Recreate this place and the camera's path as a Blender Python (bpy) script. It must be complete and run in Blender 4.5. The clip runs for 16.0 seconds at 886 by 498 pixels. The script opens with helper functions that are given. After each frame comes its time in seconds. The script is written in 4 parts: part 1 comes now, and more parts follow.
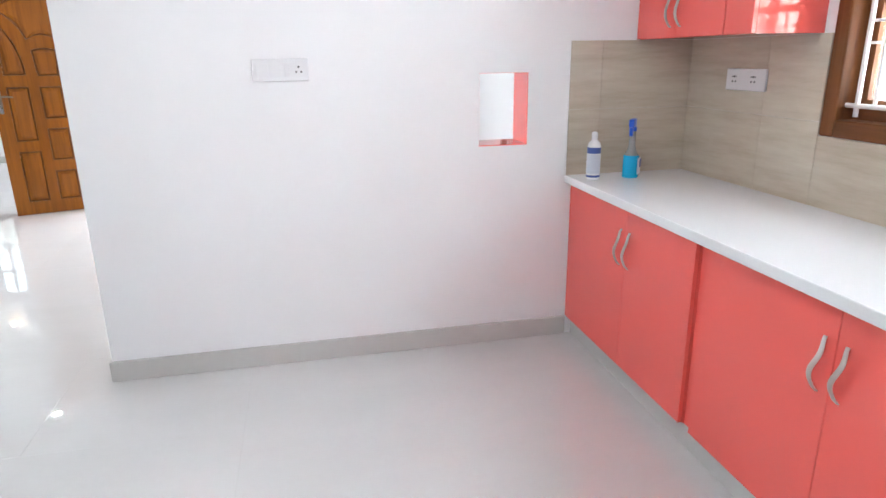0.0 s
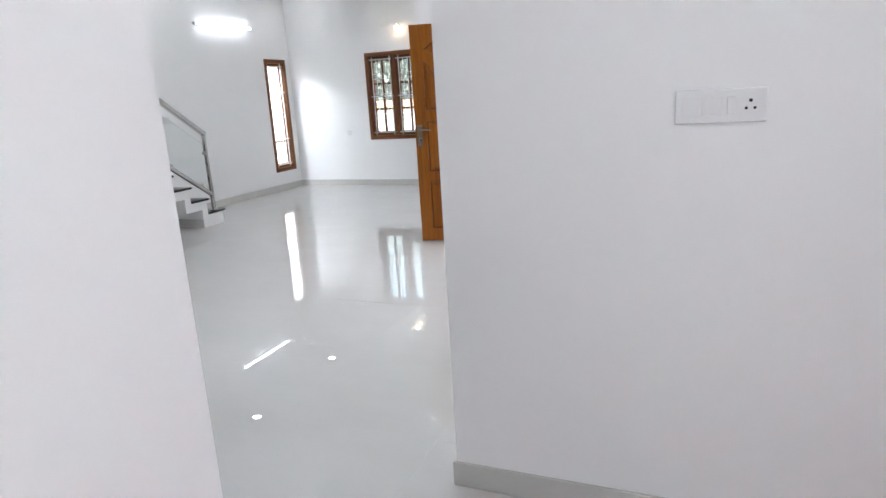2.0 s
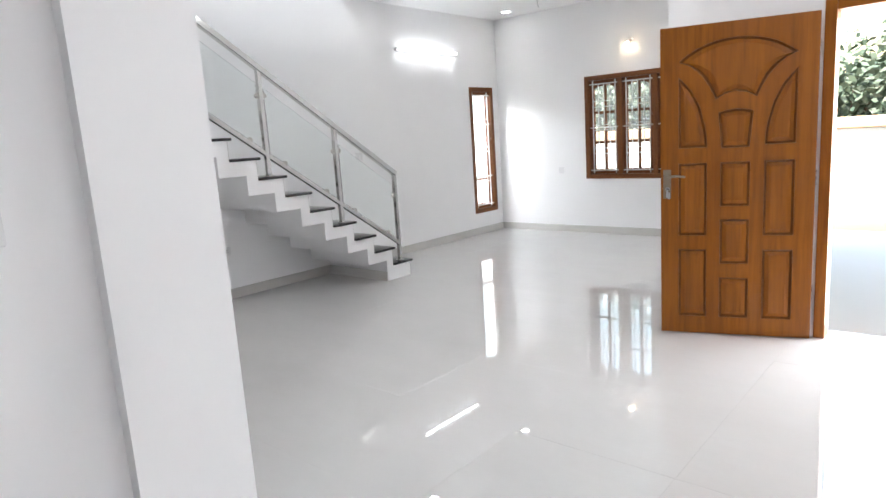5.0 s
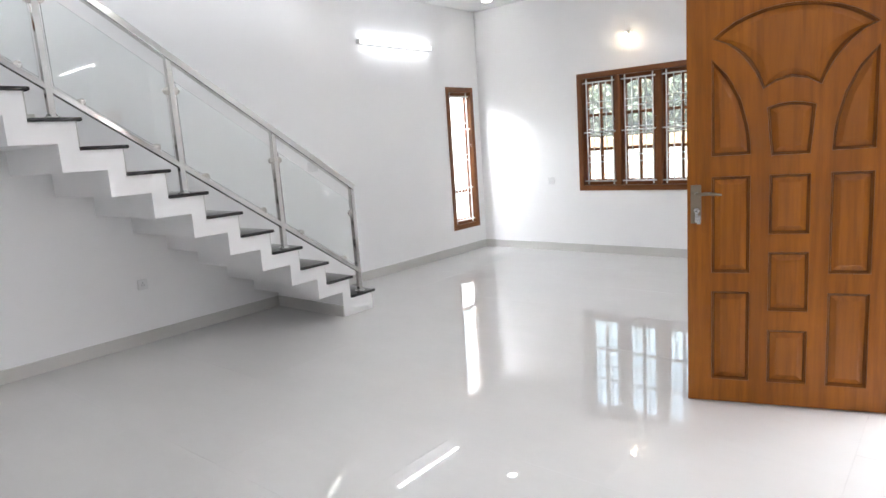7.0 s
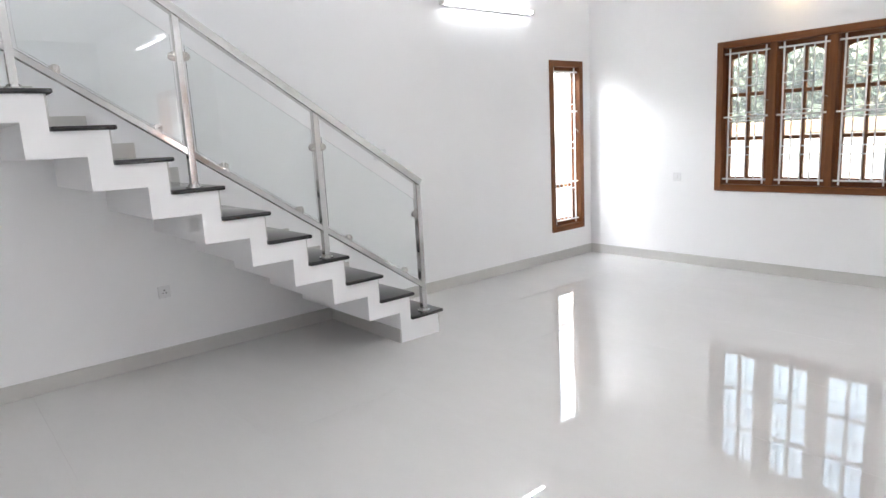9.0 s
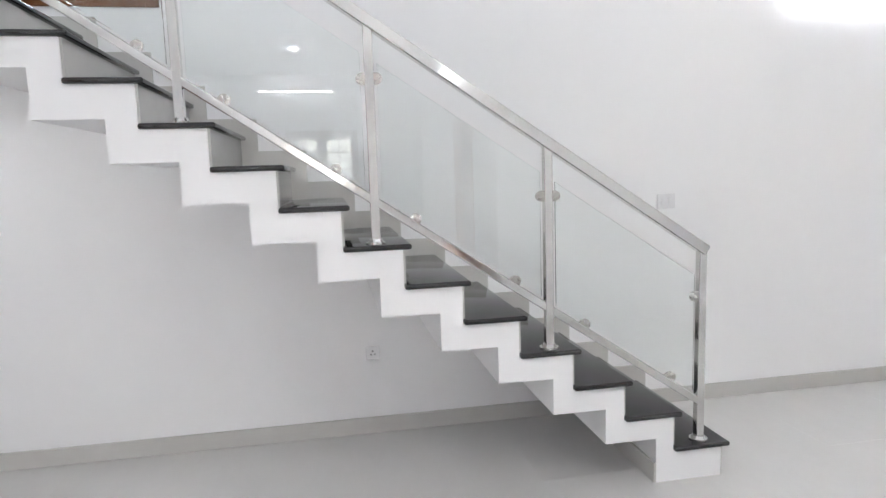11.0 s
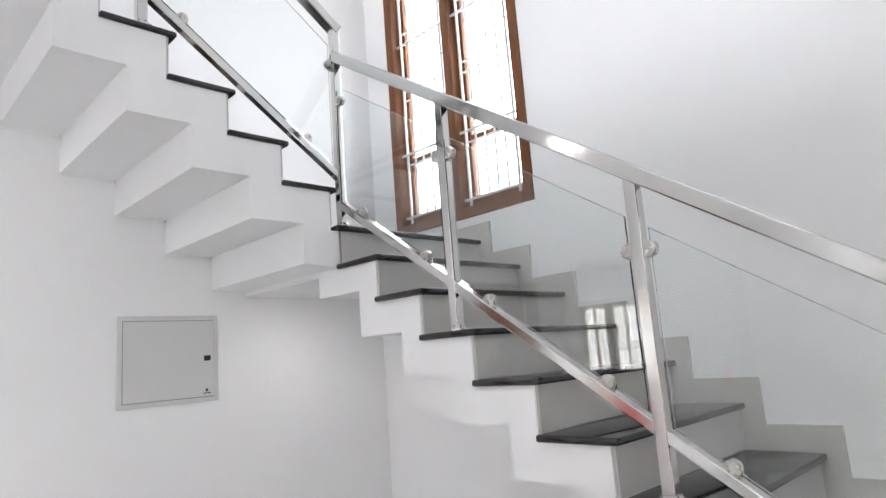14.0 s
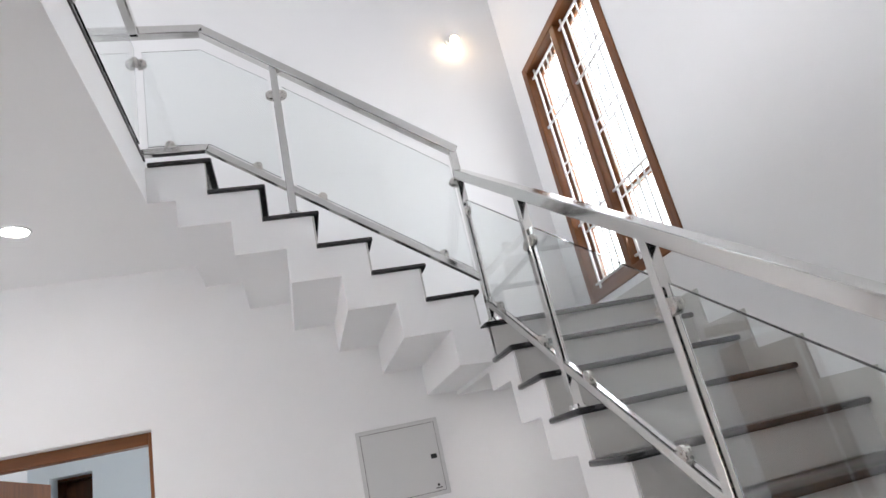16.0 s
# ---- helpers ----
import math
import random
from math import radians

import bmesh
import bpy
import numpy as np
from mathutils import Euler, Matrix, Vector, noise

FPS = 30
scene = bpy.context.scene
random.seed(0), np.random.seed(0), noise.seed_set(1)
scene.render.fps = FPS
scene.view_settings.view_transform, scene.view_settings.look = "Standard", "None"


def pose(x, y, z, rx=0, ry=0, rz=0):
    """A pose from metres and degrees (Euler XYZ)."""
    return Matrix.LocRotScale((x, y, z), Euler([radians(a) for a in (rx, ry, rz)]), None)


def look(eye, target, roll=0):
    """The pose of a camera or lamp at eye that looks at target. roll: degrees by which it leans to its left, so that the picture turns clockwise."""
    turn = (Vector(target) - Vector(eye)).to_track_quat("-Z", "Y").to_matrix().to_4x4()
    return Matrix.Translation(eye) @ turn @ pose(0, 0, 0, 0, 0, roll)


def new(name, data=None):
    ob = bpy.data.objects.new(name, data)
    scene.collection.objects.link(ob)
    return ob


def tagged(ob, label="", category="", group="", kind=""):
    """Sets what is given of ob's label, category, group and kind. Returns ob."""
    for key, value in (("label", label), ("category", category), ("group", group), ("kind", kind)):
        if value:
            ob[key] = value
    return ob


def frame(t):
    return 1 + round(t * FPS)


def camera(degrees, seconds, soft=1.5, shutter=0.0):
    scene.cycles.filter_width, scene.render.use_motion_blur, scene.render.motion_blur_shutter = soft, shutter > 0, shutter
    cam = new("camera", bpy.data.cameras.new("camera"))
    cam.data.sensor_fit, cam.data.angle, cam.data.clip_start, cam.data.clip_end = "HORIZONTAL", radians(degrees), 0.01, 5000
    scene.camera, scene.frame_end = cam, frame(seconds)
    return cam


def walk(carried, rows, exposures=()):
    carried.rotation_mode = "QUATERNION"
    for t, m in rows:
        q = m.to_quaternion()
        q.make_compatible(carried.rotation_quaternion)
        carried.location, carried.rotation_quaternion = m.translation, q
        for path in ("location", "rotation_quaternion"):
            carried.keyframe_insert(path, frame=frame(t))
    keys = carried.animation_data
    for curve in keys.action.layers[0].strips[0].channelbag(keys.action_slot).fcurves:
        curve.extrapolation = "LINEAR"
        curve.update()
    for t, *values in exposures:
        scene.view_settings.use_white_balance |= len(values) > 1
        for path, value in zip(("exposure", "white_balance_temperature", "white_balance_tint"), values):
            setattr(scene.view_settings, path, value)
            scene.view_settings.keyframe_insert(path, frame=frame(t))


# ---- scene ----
cam = camera(70.3, 16.0)
PATH = [
    (0, (6.715, -7.196, 1.393), (7.12, -5.327, 0.81), -0.8),
    (0.5, (6.741, -6.983, 1.401), (6.728, -5.064, 0.836), -2.3),
    (1, (6.728, -6.794, 1.405), (6.369, -4.9, 0.873), -2.7),
    (1.5, (6.667, -6.532, 1.418), (6.075, -4.688, 0.918), -2.9),
    (2, (6.603, -6.288, 1.424), (5.848, -4.499, 0.948), -3.4),
    (2.5, (6.501, -6.034, 1.448), (5.522, -4.345, 1.013), -4.2),
    (3, (6.327, -5.818, 1.459), (5.21, -4.209, 1.055), -3.4),
    (3.5, (6.191, -5.591, 1.449), (5.001, -4.031, 1.064), -3.6),
    (4, (6.054, -5.336, 1.468), (4.777, -3.843, 1.095), -3.5),
    (6.3, (5.268, -4.322, 1.457), (3.972, -2.834, 1.13), -3.7),
    (6.5, (5.219, -4.204, 1.428), (3.934, -2.705, 1.109), -3.8),
    (7, (5.107, -3.915, 1.438), (3.836, -2.406, 1.11), -4.0),
    (7.5, (4.942, -3.667, 1.439), (3.671, -2.161, 1.1), -3.6),
    (8, (4.787, -3.418, 1.449), (3.49, -1.936, 1.097), -3.5),
    (8.5, (4.649, -3.112, 1.468), (3.252, -1.728, 1.102), -3.3),
    (9, (4.439, -2.875, 1.442), (2.929, -1.613, 1.083), -3.1),
    (9.2, (4.341, -2.777, 1.459), (2.777, -1.582, 1.101), -3.0),
    (11.3, (3.513, -1.729, 1.528), (1.531, -1.55, 1.326), -1.8),
    (11.5, (3.45, -1.647, 1.532), (1.458, -1.581, 1.361), -1.8),
    (12, (3.271, -1.484, 1.549), (1.286, -1.717, 1.46), -1.8),
    (12.5, (3.098, -1.275, 1.57), (1.211, -1.937, 1.554), -2.3),
    (13, (2.954, -1.129, 1.611), (1.224, -2.132, 1.66), -2.5),
    (13.5, (2.784, -0.986, 1.64), (1.202, -2.192, 1.844), -2.4),
    (14, (2.578, -0.801, 1.663), (1.183, -2.195, 1.998), -4.4),
    (14.5, (2.392, -0.691, 1.656), (1.182, -2.222, 2.095), -6.7),
    (15, (2.178, -0.566, 1.658), (1.211, -2.231, 2.198), -8.1),
    (15.5, (2.006, -0.408, 1.665), (1.312, -2.183, 2.273), -9.8),
    (16, (1.91, -0.188, 1.64), (1.391, -2.005, 2.297), -13.0),
]
walk(cam, [(t, look(eye, target, roll)) for t, eye, target, roll in PATH], exposures=[(0.0, 2.7, 6200, 10), (1.5, 2.2, 6200, 10), (3.0, 2.05, 6300, 11), (4.0, 2.15, 6400, 11), (6.5, 2.3, 6450, 12), (9.0, 2.38, 6450, 12), (11.3, 2.55, 6450, 12), (13.0, 2.52, 6450, 12), (14.0, 2.3, 6500, 13), (16.0, 2.06, 6550, 14)])

# ---- world, sun and large lights ----
world = bpy.data.worlds.new("world")
scene.world = world
world.use_nodes = True
wn = world.node_tree
sky = wn.nodes.new("ShaderNodeTexSky")
sky.sky_type = "NISHITA"
sky.sun_disc = False
sky.dust_density, sky.air_density, sky.ozone_density = 2.5, 2.0, 0.4
sky.sun_elevation, sky.sun_rotation = radians(62), radians(172)
wn.links.new(sky.outputs["Color"], wn.nodes["Background"].inputs["Color"])
wn.nodes["Background"].inputs["Strength"].default_value = 0.15


def lamp(name, kind, m, energy, color=(1, 1, 1), **more):
    data = bpy.data.lights.new(name, kind)
    data.energy, data.color = energy, color
    for key, value in more.items():
        if key == "angle":
            data.angle = value
        if key == "size":
            data.shape, data.size = "RECTANGLE", value
        if key == "size_y":
            data.size_y = value
        if key == "radius":
            data.shadow_soft_size = value
        if key == "spot":
            data.spot_size, data.spot_blend = value, 0.6
    ob = new(name, data)
    ob.matrix_world = m
    return ob


SUN_FROM = Vector((math.sin(radians(172)) * math.cos(radians(62)), math.cos(radians(172)) * math.cos(radians(62)), math.sin(radians(62))))
lamp("sun", "SUN", look(SUN_FROM * 30, (0, 0, 0)), 5.0, (1, 0.96, 0.9), angle=radians(0.5))
DAY = (0.94, 0.97, 1.0)
# daylight in the openings, and lamps added beside it
lamp("daylight_narrow_window", "AREA", look((-0.105, 2.685, 1.23), (2, 2.685, 1.23)), 2.0, DAY, size=0.43, size_y=1.7)
# added outdoors: throws the soft bright patch onto the north wall
lamp("wall_patch_lamp", "AREA", look((-1.5, 1.7, 2.85), (0, 2.75, 1.5)), 85, DAY, size=2.0, size_y=0.7)
# weak lamp added outside the pane as a pale haze over the trees
lamp("front_window_veil", "AREA", look((2.2075, 3.22, 1.45), (2.2075, 0, 1.45)), 0.28, DAY, size=1.36, size_y=1.25)
lamp("daylight_stair_window", "AREA", look((-0.105, -3.22, 3.315), (2, -3.22, 3.315)), 8, DAY, size=0.95, size_y=1.66)
lamp("daylight_kitchen_window", "AREA", look((8.677, -6.107, 1.75), (6, -6.107, 1.75)), 13, DAY, size=1.65, size_y=1.17)
lamp("daylight_entrance", "AREA", look((5.38, -0.12, 1.03), (5.38, -3, 1.03)), 14, DAY, size=0.82, size_y=2.0)
lamp("daylight_east_window", "AREA", look((8.677, -1.93, 1.76), (6, -1.93, 1.76)), 3.6, DAY, size=1.0, size_y=0.82)
# fill lamp added to brighten the back room
lamp("back_room_fill", "AREA", look((-0.06, -5.2, 1.6), (3, -5.2, 1.4)), 9, DAY, size=0.85, size_y=1.15)
# unseen fill lamp for the stairwell, added before a wall without windows
lamp("upper_hall_fill", "AREA", look((8.4, -1.0, 4.9), (4, -1.0, 4.9)), 48, DAY, size=2.4, size_y=1.5)


# ---- materials ----
def mat(name, base, rough=0.5, metal=0.0, spec=0.5, coat=0.0, trans=0.0, ior=1.45):
    m = bpy.data.materials.new(name)
    m.use_nodes = True
    b = m.node_tree.nodes["Principled BSDF"]
    b.inputs["Base Color"].default_value = (*base, 1)
    b.inputs["Roughness"].default_value = rough
    b.inputs["Metallic"].default_value = metal
    b.inputs["Specular IOR Level"].default_value = spec
    b.inputs["Coat Weight"].default_value = coat
    b.inputs["Coat Roughness"].default_value = 0.05
    b.inputs["Transmission Weight"].default_value = trans
    b.inputs["IOR"].default_value = ior
    return m


def nd(m, kind, **ins):
    n = m.node_tree.nodes.new(kind)
    for key, value in ins.items():
        n.inputs[key.replace("_", " ")].default_value = value
    return n


def coords(m, scale=(1, 1, 1), world_space=False):
    tc = nd(m, "ShaderNodeNewGeometry") if world_space else nd(m, "ShaderNodeTexCoord")
    mp = nd(m, "ShaderNodeMapping", Scale=scale)
    m.node_tree.links.new(tc.outputs["Position" if world_space else "Object"], mp.inputs["Vector"])
    return mp.outputs["Vector"]


def noisy(m, scale, detail=4, stretch=(1, 1, 1), rough=0.5, world_space=True):
    n = nd(m, "ShaderNodeTexNoise", Scale=scale, Detail=detail, Roughness=rough)
    m.node_tree.links.new(coords(m, stretch, world_space), n.inputs["Vector"])
    return n.outputs["Fac"]


def ramp(m, fac, stops):
    r = nd(m, "ShaderNodeValToRGB")
    while len(r.color_ramp.elements) < len(stops):
        r.color_ramp.elements.new(0.5)
    for e, (p, c) in zip(r.color_ramp.elements, stops):
        e.position, e.color = p, (*c, 1)
    m.node_tree.links.new(fac, r.inputs["Fac"])
    return r.outputs["Color"]


def mix(m, a, b, fac, how="MIX"):
    n = m.node_tree.nodes.new("ShaderNodeMix")
    n.data_type, n.blend_type = "RGBA", how
    for value, sock in ((fac, n.inputs[0]), (a, n.inputs[6]), (b, n.inputs[7])):
        if isinstance(value, (int, float)):
            sock.default_value = value
        elif isinstance(value, tuple):
            sock.default_value = (*value, 1)
        else:
            m.node_tree.links.new(value, sock)
    return n.outputs[2]


def put_in(m, sock, key):
    m.node_tree.links.new(sock, m.node_tree.nodes["Principled BSDF"].inputs[key])


def bump(m, height, strength=0.1, distance=0.01):
    b = nd(m, "ShaderNodeBump", Strength=strength, Distance=distance)
    m.node_tree.links.new(height, b.inputs["Height"])
    put_in(m, b.outputs["Normal"], "Normal")


def rough_range(m, fac, lo, hi):
    r = nd(m, "ShaderNodeMapRange")
    r.inputs["To Min"].default_value, r.inputs["To Max"].default_value = lo, hi
    m.node_tree.links.new(fac, r.inputs["Value"])
    put_in(m, r.outputs["Result"], "Roughness")


def wall_paint(name, a, b):
    m = mat(name, a, 0.55, spec=0.3)
    put_in(m, mix(m, a, b, ramp(m, noisy(m, 0.9, 5), [(0.35, (0, 0, 0)), (0.7, (1, 1, 1))])), "Base Color")
    rough_range(m, noisy(m, 3.0, 3), 0.45, 0.65)
    bump(m, noisy(m, 90, 6, (1, 1, 1), 0.6), 0.06, 0.004)
    return m


PAINT = wall_paint("white_wall_paint", (0.875, 0.875, 0.88), (0.85, 0.85, 0.86))
CEILING = wall_paint("white_ceiling_paint", (0.88, 0.88, 0.88), (0.86, 0.86, 0.865))
ROOM = wall_paint("pale_blue_wall_paint", (0.72, 0.78, 0.81), (0.69, 0.75, 0.79))
OUTSIDE = wall_paint("outdoor_white_paint", (0.8, 0.79, 0.76), (0.7, 0.69, 0.66))


def tile_floor():
    m = mat("glossy_vitrified_tile", (0.68, 0.675, 0.66), 0.03, spec=0.5, ior=1.95)
    cloud = noisy(m, 1.3, 6, (1, 2.2, 1), 0.6)
    vein = noisy(m, 3.2, 8, (0.5, 1.8, 1), 0.65)
    base = mix(m, (0.61, 0.606, 0.598), (0.64, 0.636, 0.628), ramp(m, cloud, [(0.3, (0, 0, 0)), (0.7, (1, 1, 1))]))
    line = ramp(m, vein, [(0.47, (0, 0, 0)), (0.5, (1, 1, 1)), (0.53, (0, 0, 0))])
    base = mix(m, base, (0.5, 0.49, 0.47), mix(m, (0, 0, 0), line, 0.04))
    info = nd(m, "ShaderNodeObjectInfo")
    tint = ramp(m, info.outputs["Random"], [(0.0, (0.985, 0.985, 0.982)), (1.0, (1, 1, 1))])
    put_in(m, mix(m, base, tint, 1.0, "MULTIPLY"), "Base Color")
    rough_range(m, noisy(m, 5, 5), 0.0, 0.008)
    return m


FLOOR = tile_floor()
GROUT = mat("pale_grout", (0.68, 0.675, 0.66), 0.8)


def skirting_tile():
    m = mat("grey_skirting_tile", (0.5, 0.49, 0.47), 0.06)
    put_in(m, mix(m, (0.60, 0.59, 0.57), (0.53, 0.52, 0.50), noisy(m, 4, 6, (0.6, 0.6, 2), 0.6)), "Base Color")
    return m


SKIRT = skirting_tile()
RISER = mat("light_grey_riser_tile", (0.55, 0.545, 0.53), 0.07)
put_in(RISER, mix(RISER, (0.58, 0.575, 0.56), (0.49, 0.485, 0.47), noisy(RISER, 5, 6, (1, 1, 2), 0.6)), "Base Color")


def granite():
    m = mat("black_granite", (0.02, 0.02, 0.022), 0.06, spec=0.5, ior=1.55)
    speck = ramp(m, noisy(m, 420, 2), [(0.6, (0, 0, 0)), (0.72, (1, 1, 1))])
    put_in(m, mix(m, (0.014, 0.014, 0.016), (0.09, 0.09, 0.095), speck), "Base Color")
    rough_range(m, noisy(m, 14, 4), 0.05, 0.12)
    return m


GRANITE = granite()
STEEL = mat("polished_stainless_steel", (0.64, 0.635, 0.62), 0.1, metal=1.0)
rough_range(STEEL, noisy(STEEL, 30, 4, (1, 1, 1)), 0.06, 0.17)
ANTIQUE = mat("aged_brass_grey_metal", (0.27, 0.225, 0.175), 0.3, metal=1.0)
rough_range(ANTIQUE, noisy(ANTIQUE, 45, 4), 0.2, 0.42)
BRUSHED = mat("brushed_steel", (0.52, 0.505, 0.48), 0.28, metal=1.0)
rough_range(BRUSHED, noisy(BRUSHED, 60, 3), 0.2, 0.36)
PULL = mat("satin_nickel_pull", (0.56, 0.53, 0.51), 0.42, metal=0.85)
rough_range(PULL, noisy(PULL, 80, 3), 0.36, 0.5)


def glass(name, tint):
    m = mat(name, tint, 0.0, trans=1.0, ior=1.5, spec=0.5)
    return m


GLASS = glass("clear_toughened_glass", (0.955, 0.985, 0.98))
PANE = glass("window_pane_glass", (0.95, 0.98, 0.97))
PANE.node_tree.nodes["Principled BSDF"].inputs["Transmission Weight"].default_value = 0.92


def wood(name, dark, light, along, rough=0.36, coat=0.1):
    m = mat(name, light, rough, spec=0.35, coat=coat)
    s = [14.0, 14.0, 14.0]
    s[along] = 0.9
    grain = noisy(m, 2.2, 8, tuple(s), 0.62, False)
    fine = noisy(m, 9, 6, tuple(s), 0.7, False)
    broad = noisy(m, 1.1, 3, tuple(q * 0.3 for q in s), 0.5, False)
    c = mix(m, dark, light, ramp(m, grain, [(0.3, (0, 0, 0)), (0.62, (1, 1, 1))]))
    c = mix(m, c, dark, mix(m, (0, 0, 0), ramp(m, broad, [(0.38, (0, 0, 0)), (0.68, (1, 1, 1))]), 0.55))
    info = nd(m, "ShaderNodeObjectInfo")
    tint = ramp(m, info.outputs["Random"], [(0.0, (0.96, 0.95, 0.94)), (1.0, (1.03, 1.03, 1.02))])
    put_in(m, mix(m, c, tint, 1.0, "MULTIPLY"), "Base Color")
    rough_range(m, fine, rough - 0.08, rough + 0.12)
    bump(m, fine, 0.12, 0.002)
    return m


TEAK_V = wood("varnished_teak_upright", (0.20, 0.056, 0.003), (0.365, 0.115, 0.006), 2)
# darker teak for the mouldings: the shade of the grooves is in the colour
GROOVE_TEAK = wood("groove_shade_teak_moulding", (0.12, 0.036, 0.004), (0.225, 0.068, 0.008), 2)
TEAK_H = wood("varnished_teak_level", (0.20, 0.056, 0.003), (0.365, 0.115, 0.006), 0)
FRAME_V = wood("window_teak_upright", (0.11, 0.038, 0.012), (0.22, 0.078, 0.024), 2, 0.38, 0.06)
FRAME_H = wood("window_teak_level", (0.11, 0.038, 0.012), (0.22, 0.078, 0.024), 0, 0.38, 0.06)
IRON = mat("white_painted_iron", (0.8, 0.8, 0.79), 0.3)
PLASTIC = mat("white_switch_plastic", (0.80, 0.80, 0.81), 0.25)
DARK = mat("dark_socket_hole", (0.015, 0.015, 0.015), 0.6)
METALBOX = mat("off_white_powder_coat", (0.62, 0.62, 0.62), 0.4)
bump(METALBOX, noisy(METALBOX, 300, 2), 0.05, 0.001)
RED = mat("glossy_coral_red_laminate", (0.88, 0.115, 0.095), 0.09, spec=0.5, coat=0.4)
put_in(RED, mix(RED, (0.9, 0.14, 0.116), (0.87, 0.128, 0.106), noisy(RED, 2.2, 3)), "Base Color")
QUARTZ = mat("white_quartz", (0.8, 0.81, 0.82), 0.12)
put_in(QUARTZ, mix(QUARTZ, (0.82, 0.83, 0.84), (0.74, 0.75, 0.77), ramp(QUARTZ, noisy(QUARTZ, 260, 3), [(0.55, (0, 0, 0)), (0.75, (1, 1, 1))])), "Base Color")


def travertine():
    m = mat("beige_wood_grain_tile", (0.5, 0.45, 0.38), 0.22)
    streak = noisy(m, 2.4, 8, (1.2, 1.2, 9), 0.62)
    patch = noisy(m, 1.4, 4, (1, 1, 2.5), 0.5)
    c = ramp(m, streak, [(0.3, (0.49, 0.415, 0.315)), (0.5, (0.585, 0.51, 0.405)), (0.72, (0.655, 0.595, 0.49))])
    put_in(m, mix(m, c, (0.46, 0.40, 0.32), mix(m, (0, 0, 0), patch, 0.35)), "Base Color")
    return m


SPLASH = travertine()


def glow(name, color, strength):
    m = mat(name, (0.9, 0.9, 0.9), 0.4)
    b = m.node_tree.nodes["Principled BSDF"]
    b.inputs["Emission Color"].default_value = (*color, 1)
    b.inputs["Emission Strength"].default_value = strength
    return m


TUBE = glow("lit_fluorescent_tube", (0.93, 0.97, 1.0), 4.3)
BULB = glow("lit_warm_bulb", (1.0, 0.74, 0.45), 6)
SPOT = glow("lit_downlight_disc", (1.0, 0.985, 0.96), 125)
SPOT_LOW = glow("lit_dim_downlight_disc", (1.0, 0.985, 0.96), 14)
SPOT_KITCHEN = glow("lit_kitchen_disc", (1.0, 0.985, 0.97), 110)

LEAF = mat("green_leaves", (0.06, 0.12, 0.035), 0.5)
li = nd(LEAF, "ShaderNodeNewGeometry")
put_in(LEAF, ramp(LEAF, li.outputs["Random Per Island"], [(0.0, (0.045, 0.07, 0.045)), (0.6, (0.075, 0.105, 0.065)), (1.0, (0.115, 0.135, 0.095))]), "Base Color")
BARK = mat("grey_bark", (0.16, 0.12, 0.09), 0.9)
bump(BARK, noisy(BARK, 14, 6, (1, 1, 0.3)), 0.6, 0.03)
EARTH = mat("sandy_earth", (0.42, 0.36, 0.28), 0.95)
put_in(EARTH, mix(EARTH, (0.45, 0.39, 0.31), (0.30, 0.26, 0.19), noisy(EARTH, 0.7, 8)), "Base Color")
COPING = mat("ochre_coping_paint", (0.6, 0.36, 0.2), 0.8)
put_in(COPING, mix(COPING, (0.62, 0.38, 0.21), (0.5, 0.31, 0.18), noisy(COPING, 2.5, 6)), "Base Color")


# ---- building helpers ----
def box(bm, x0, x1, y0, y1, z0, z1):
    v = [bm.verts.new(p) for p in ((x0, y0, z0), (x1, y0, z0), (x1, y1, z0), (x0, y1, z0), (x0, y0, z1), (x1, y0, z1), (x1, y1, z1), (x0, y1, z1))]
    for f in ((0, 3, 2, 1), (4, 5, 6, 7), (0, 1, 5, 4), (1, 2, 6, 5), (2, 3, 7, 6), (3, 0, 4, 7)):
        bm.faces.new([v[i] for i in f])
    return bm


def soft(bm, width, segments=2):
    bmesh.ops.bevel(bm, geom=bm.edges[:], offset=width, offset_type="OFFSET", segments=segments, profile=0.5, affect="EDGES", clamp_overlap=True)
    return bm


def cut(*dims, bevel=0.0, segments=2):
    bm = box(bmesh.new(), *dims)
    return soft(bm, bevel, segments) if bevel else bm


def rod(bm, a, b, r, n=12, r2=None):
    a, b = Vector(a), Vector(b)
    m = Matrix.Translation((a + b) / 2) @ (b - a).to_track_quat("Z", "Y").to_matrix().to_4x4()
    bmesh.ops.create_cone(bm, cap_ends=True, segments=n, radius1=r, radius2=r if r2 is None else r2, depth=(b - a).length, matrix=m)
    return bm


def bar(bm, a, b, w, h, up=(0, 0, 1)):
    """A square tube from a to b, w across and h high."""
    a, b = Vector(a), Vector(b)
    d = (b - a).normalized()
    s = d.cross(Vector(up)).normalized()
    u = s.cross(d).normalized()
    ring = []
    for p in (a, b):
        ring.append([bm.verts.new(p + s * (i * w / 2) + u * (j * h / 2)) for i, j in ((-1, -1), (1, -1), (1, 1), (-1, 1))])
    for k in range(4):
        bm.faces.new((ring[0][k], ring[0][(k + 1) % 4], ring[1][(k + 1) % 4], ring[1][k]))
    bm.faces.new(ring[0][::-1])
    bm.faces.new(ring[1])
    return bm


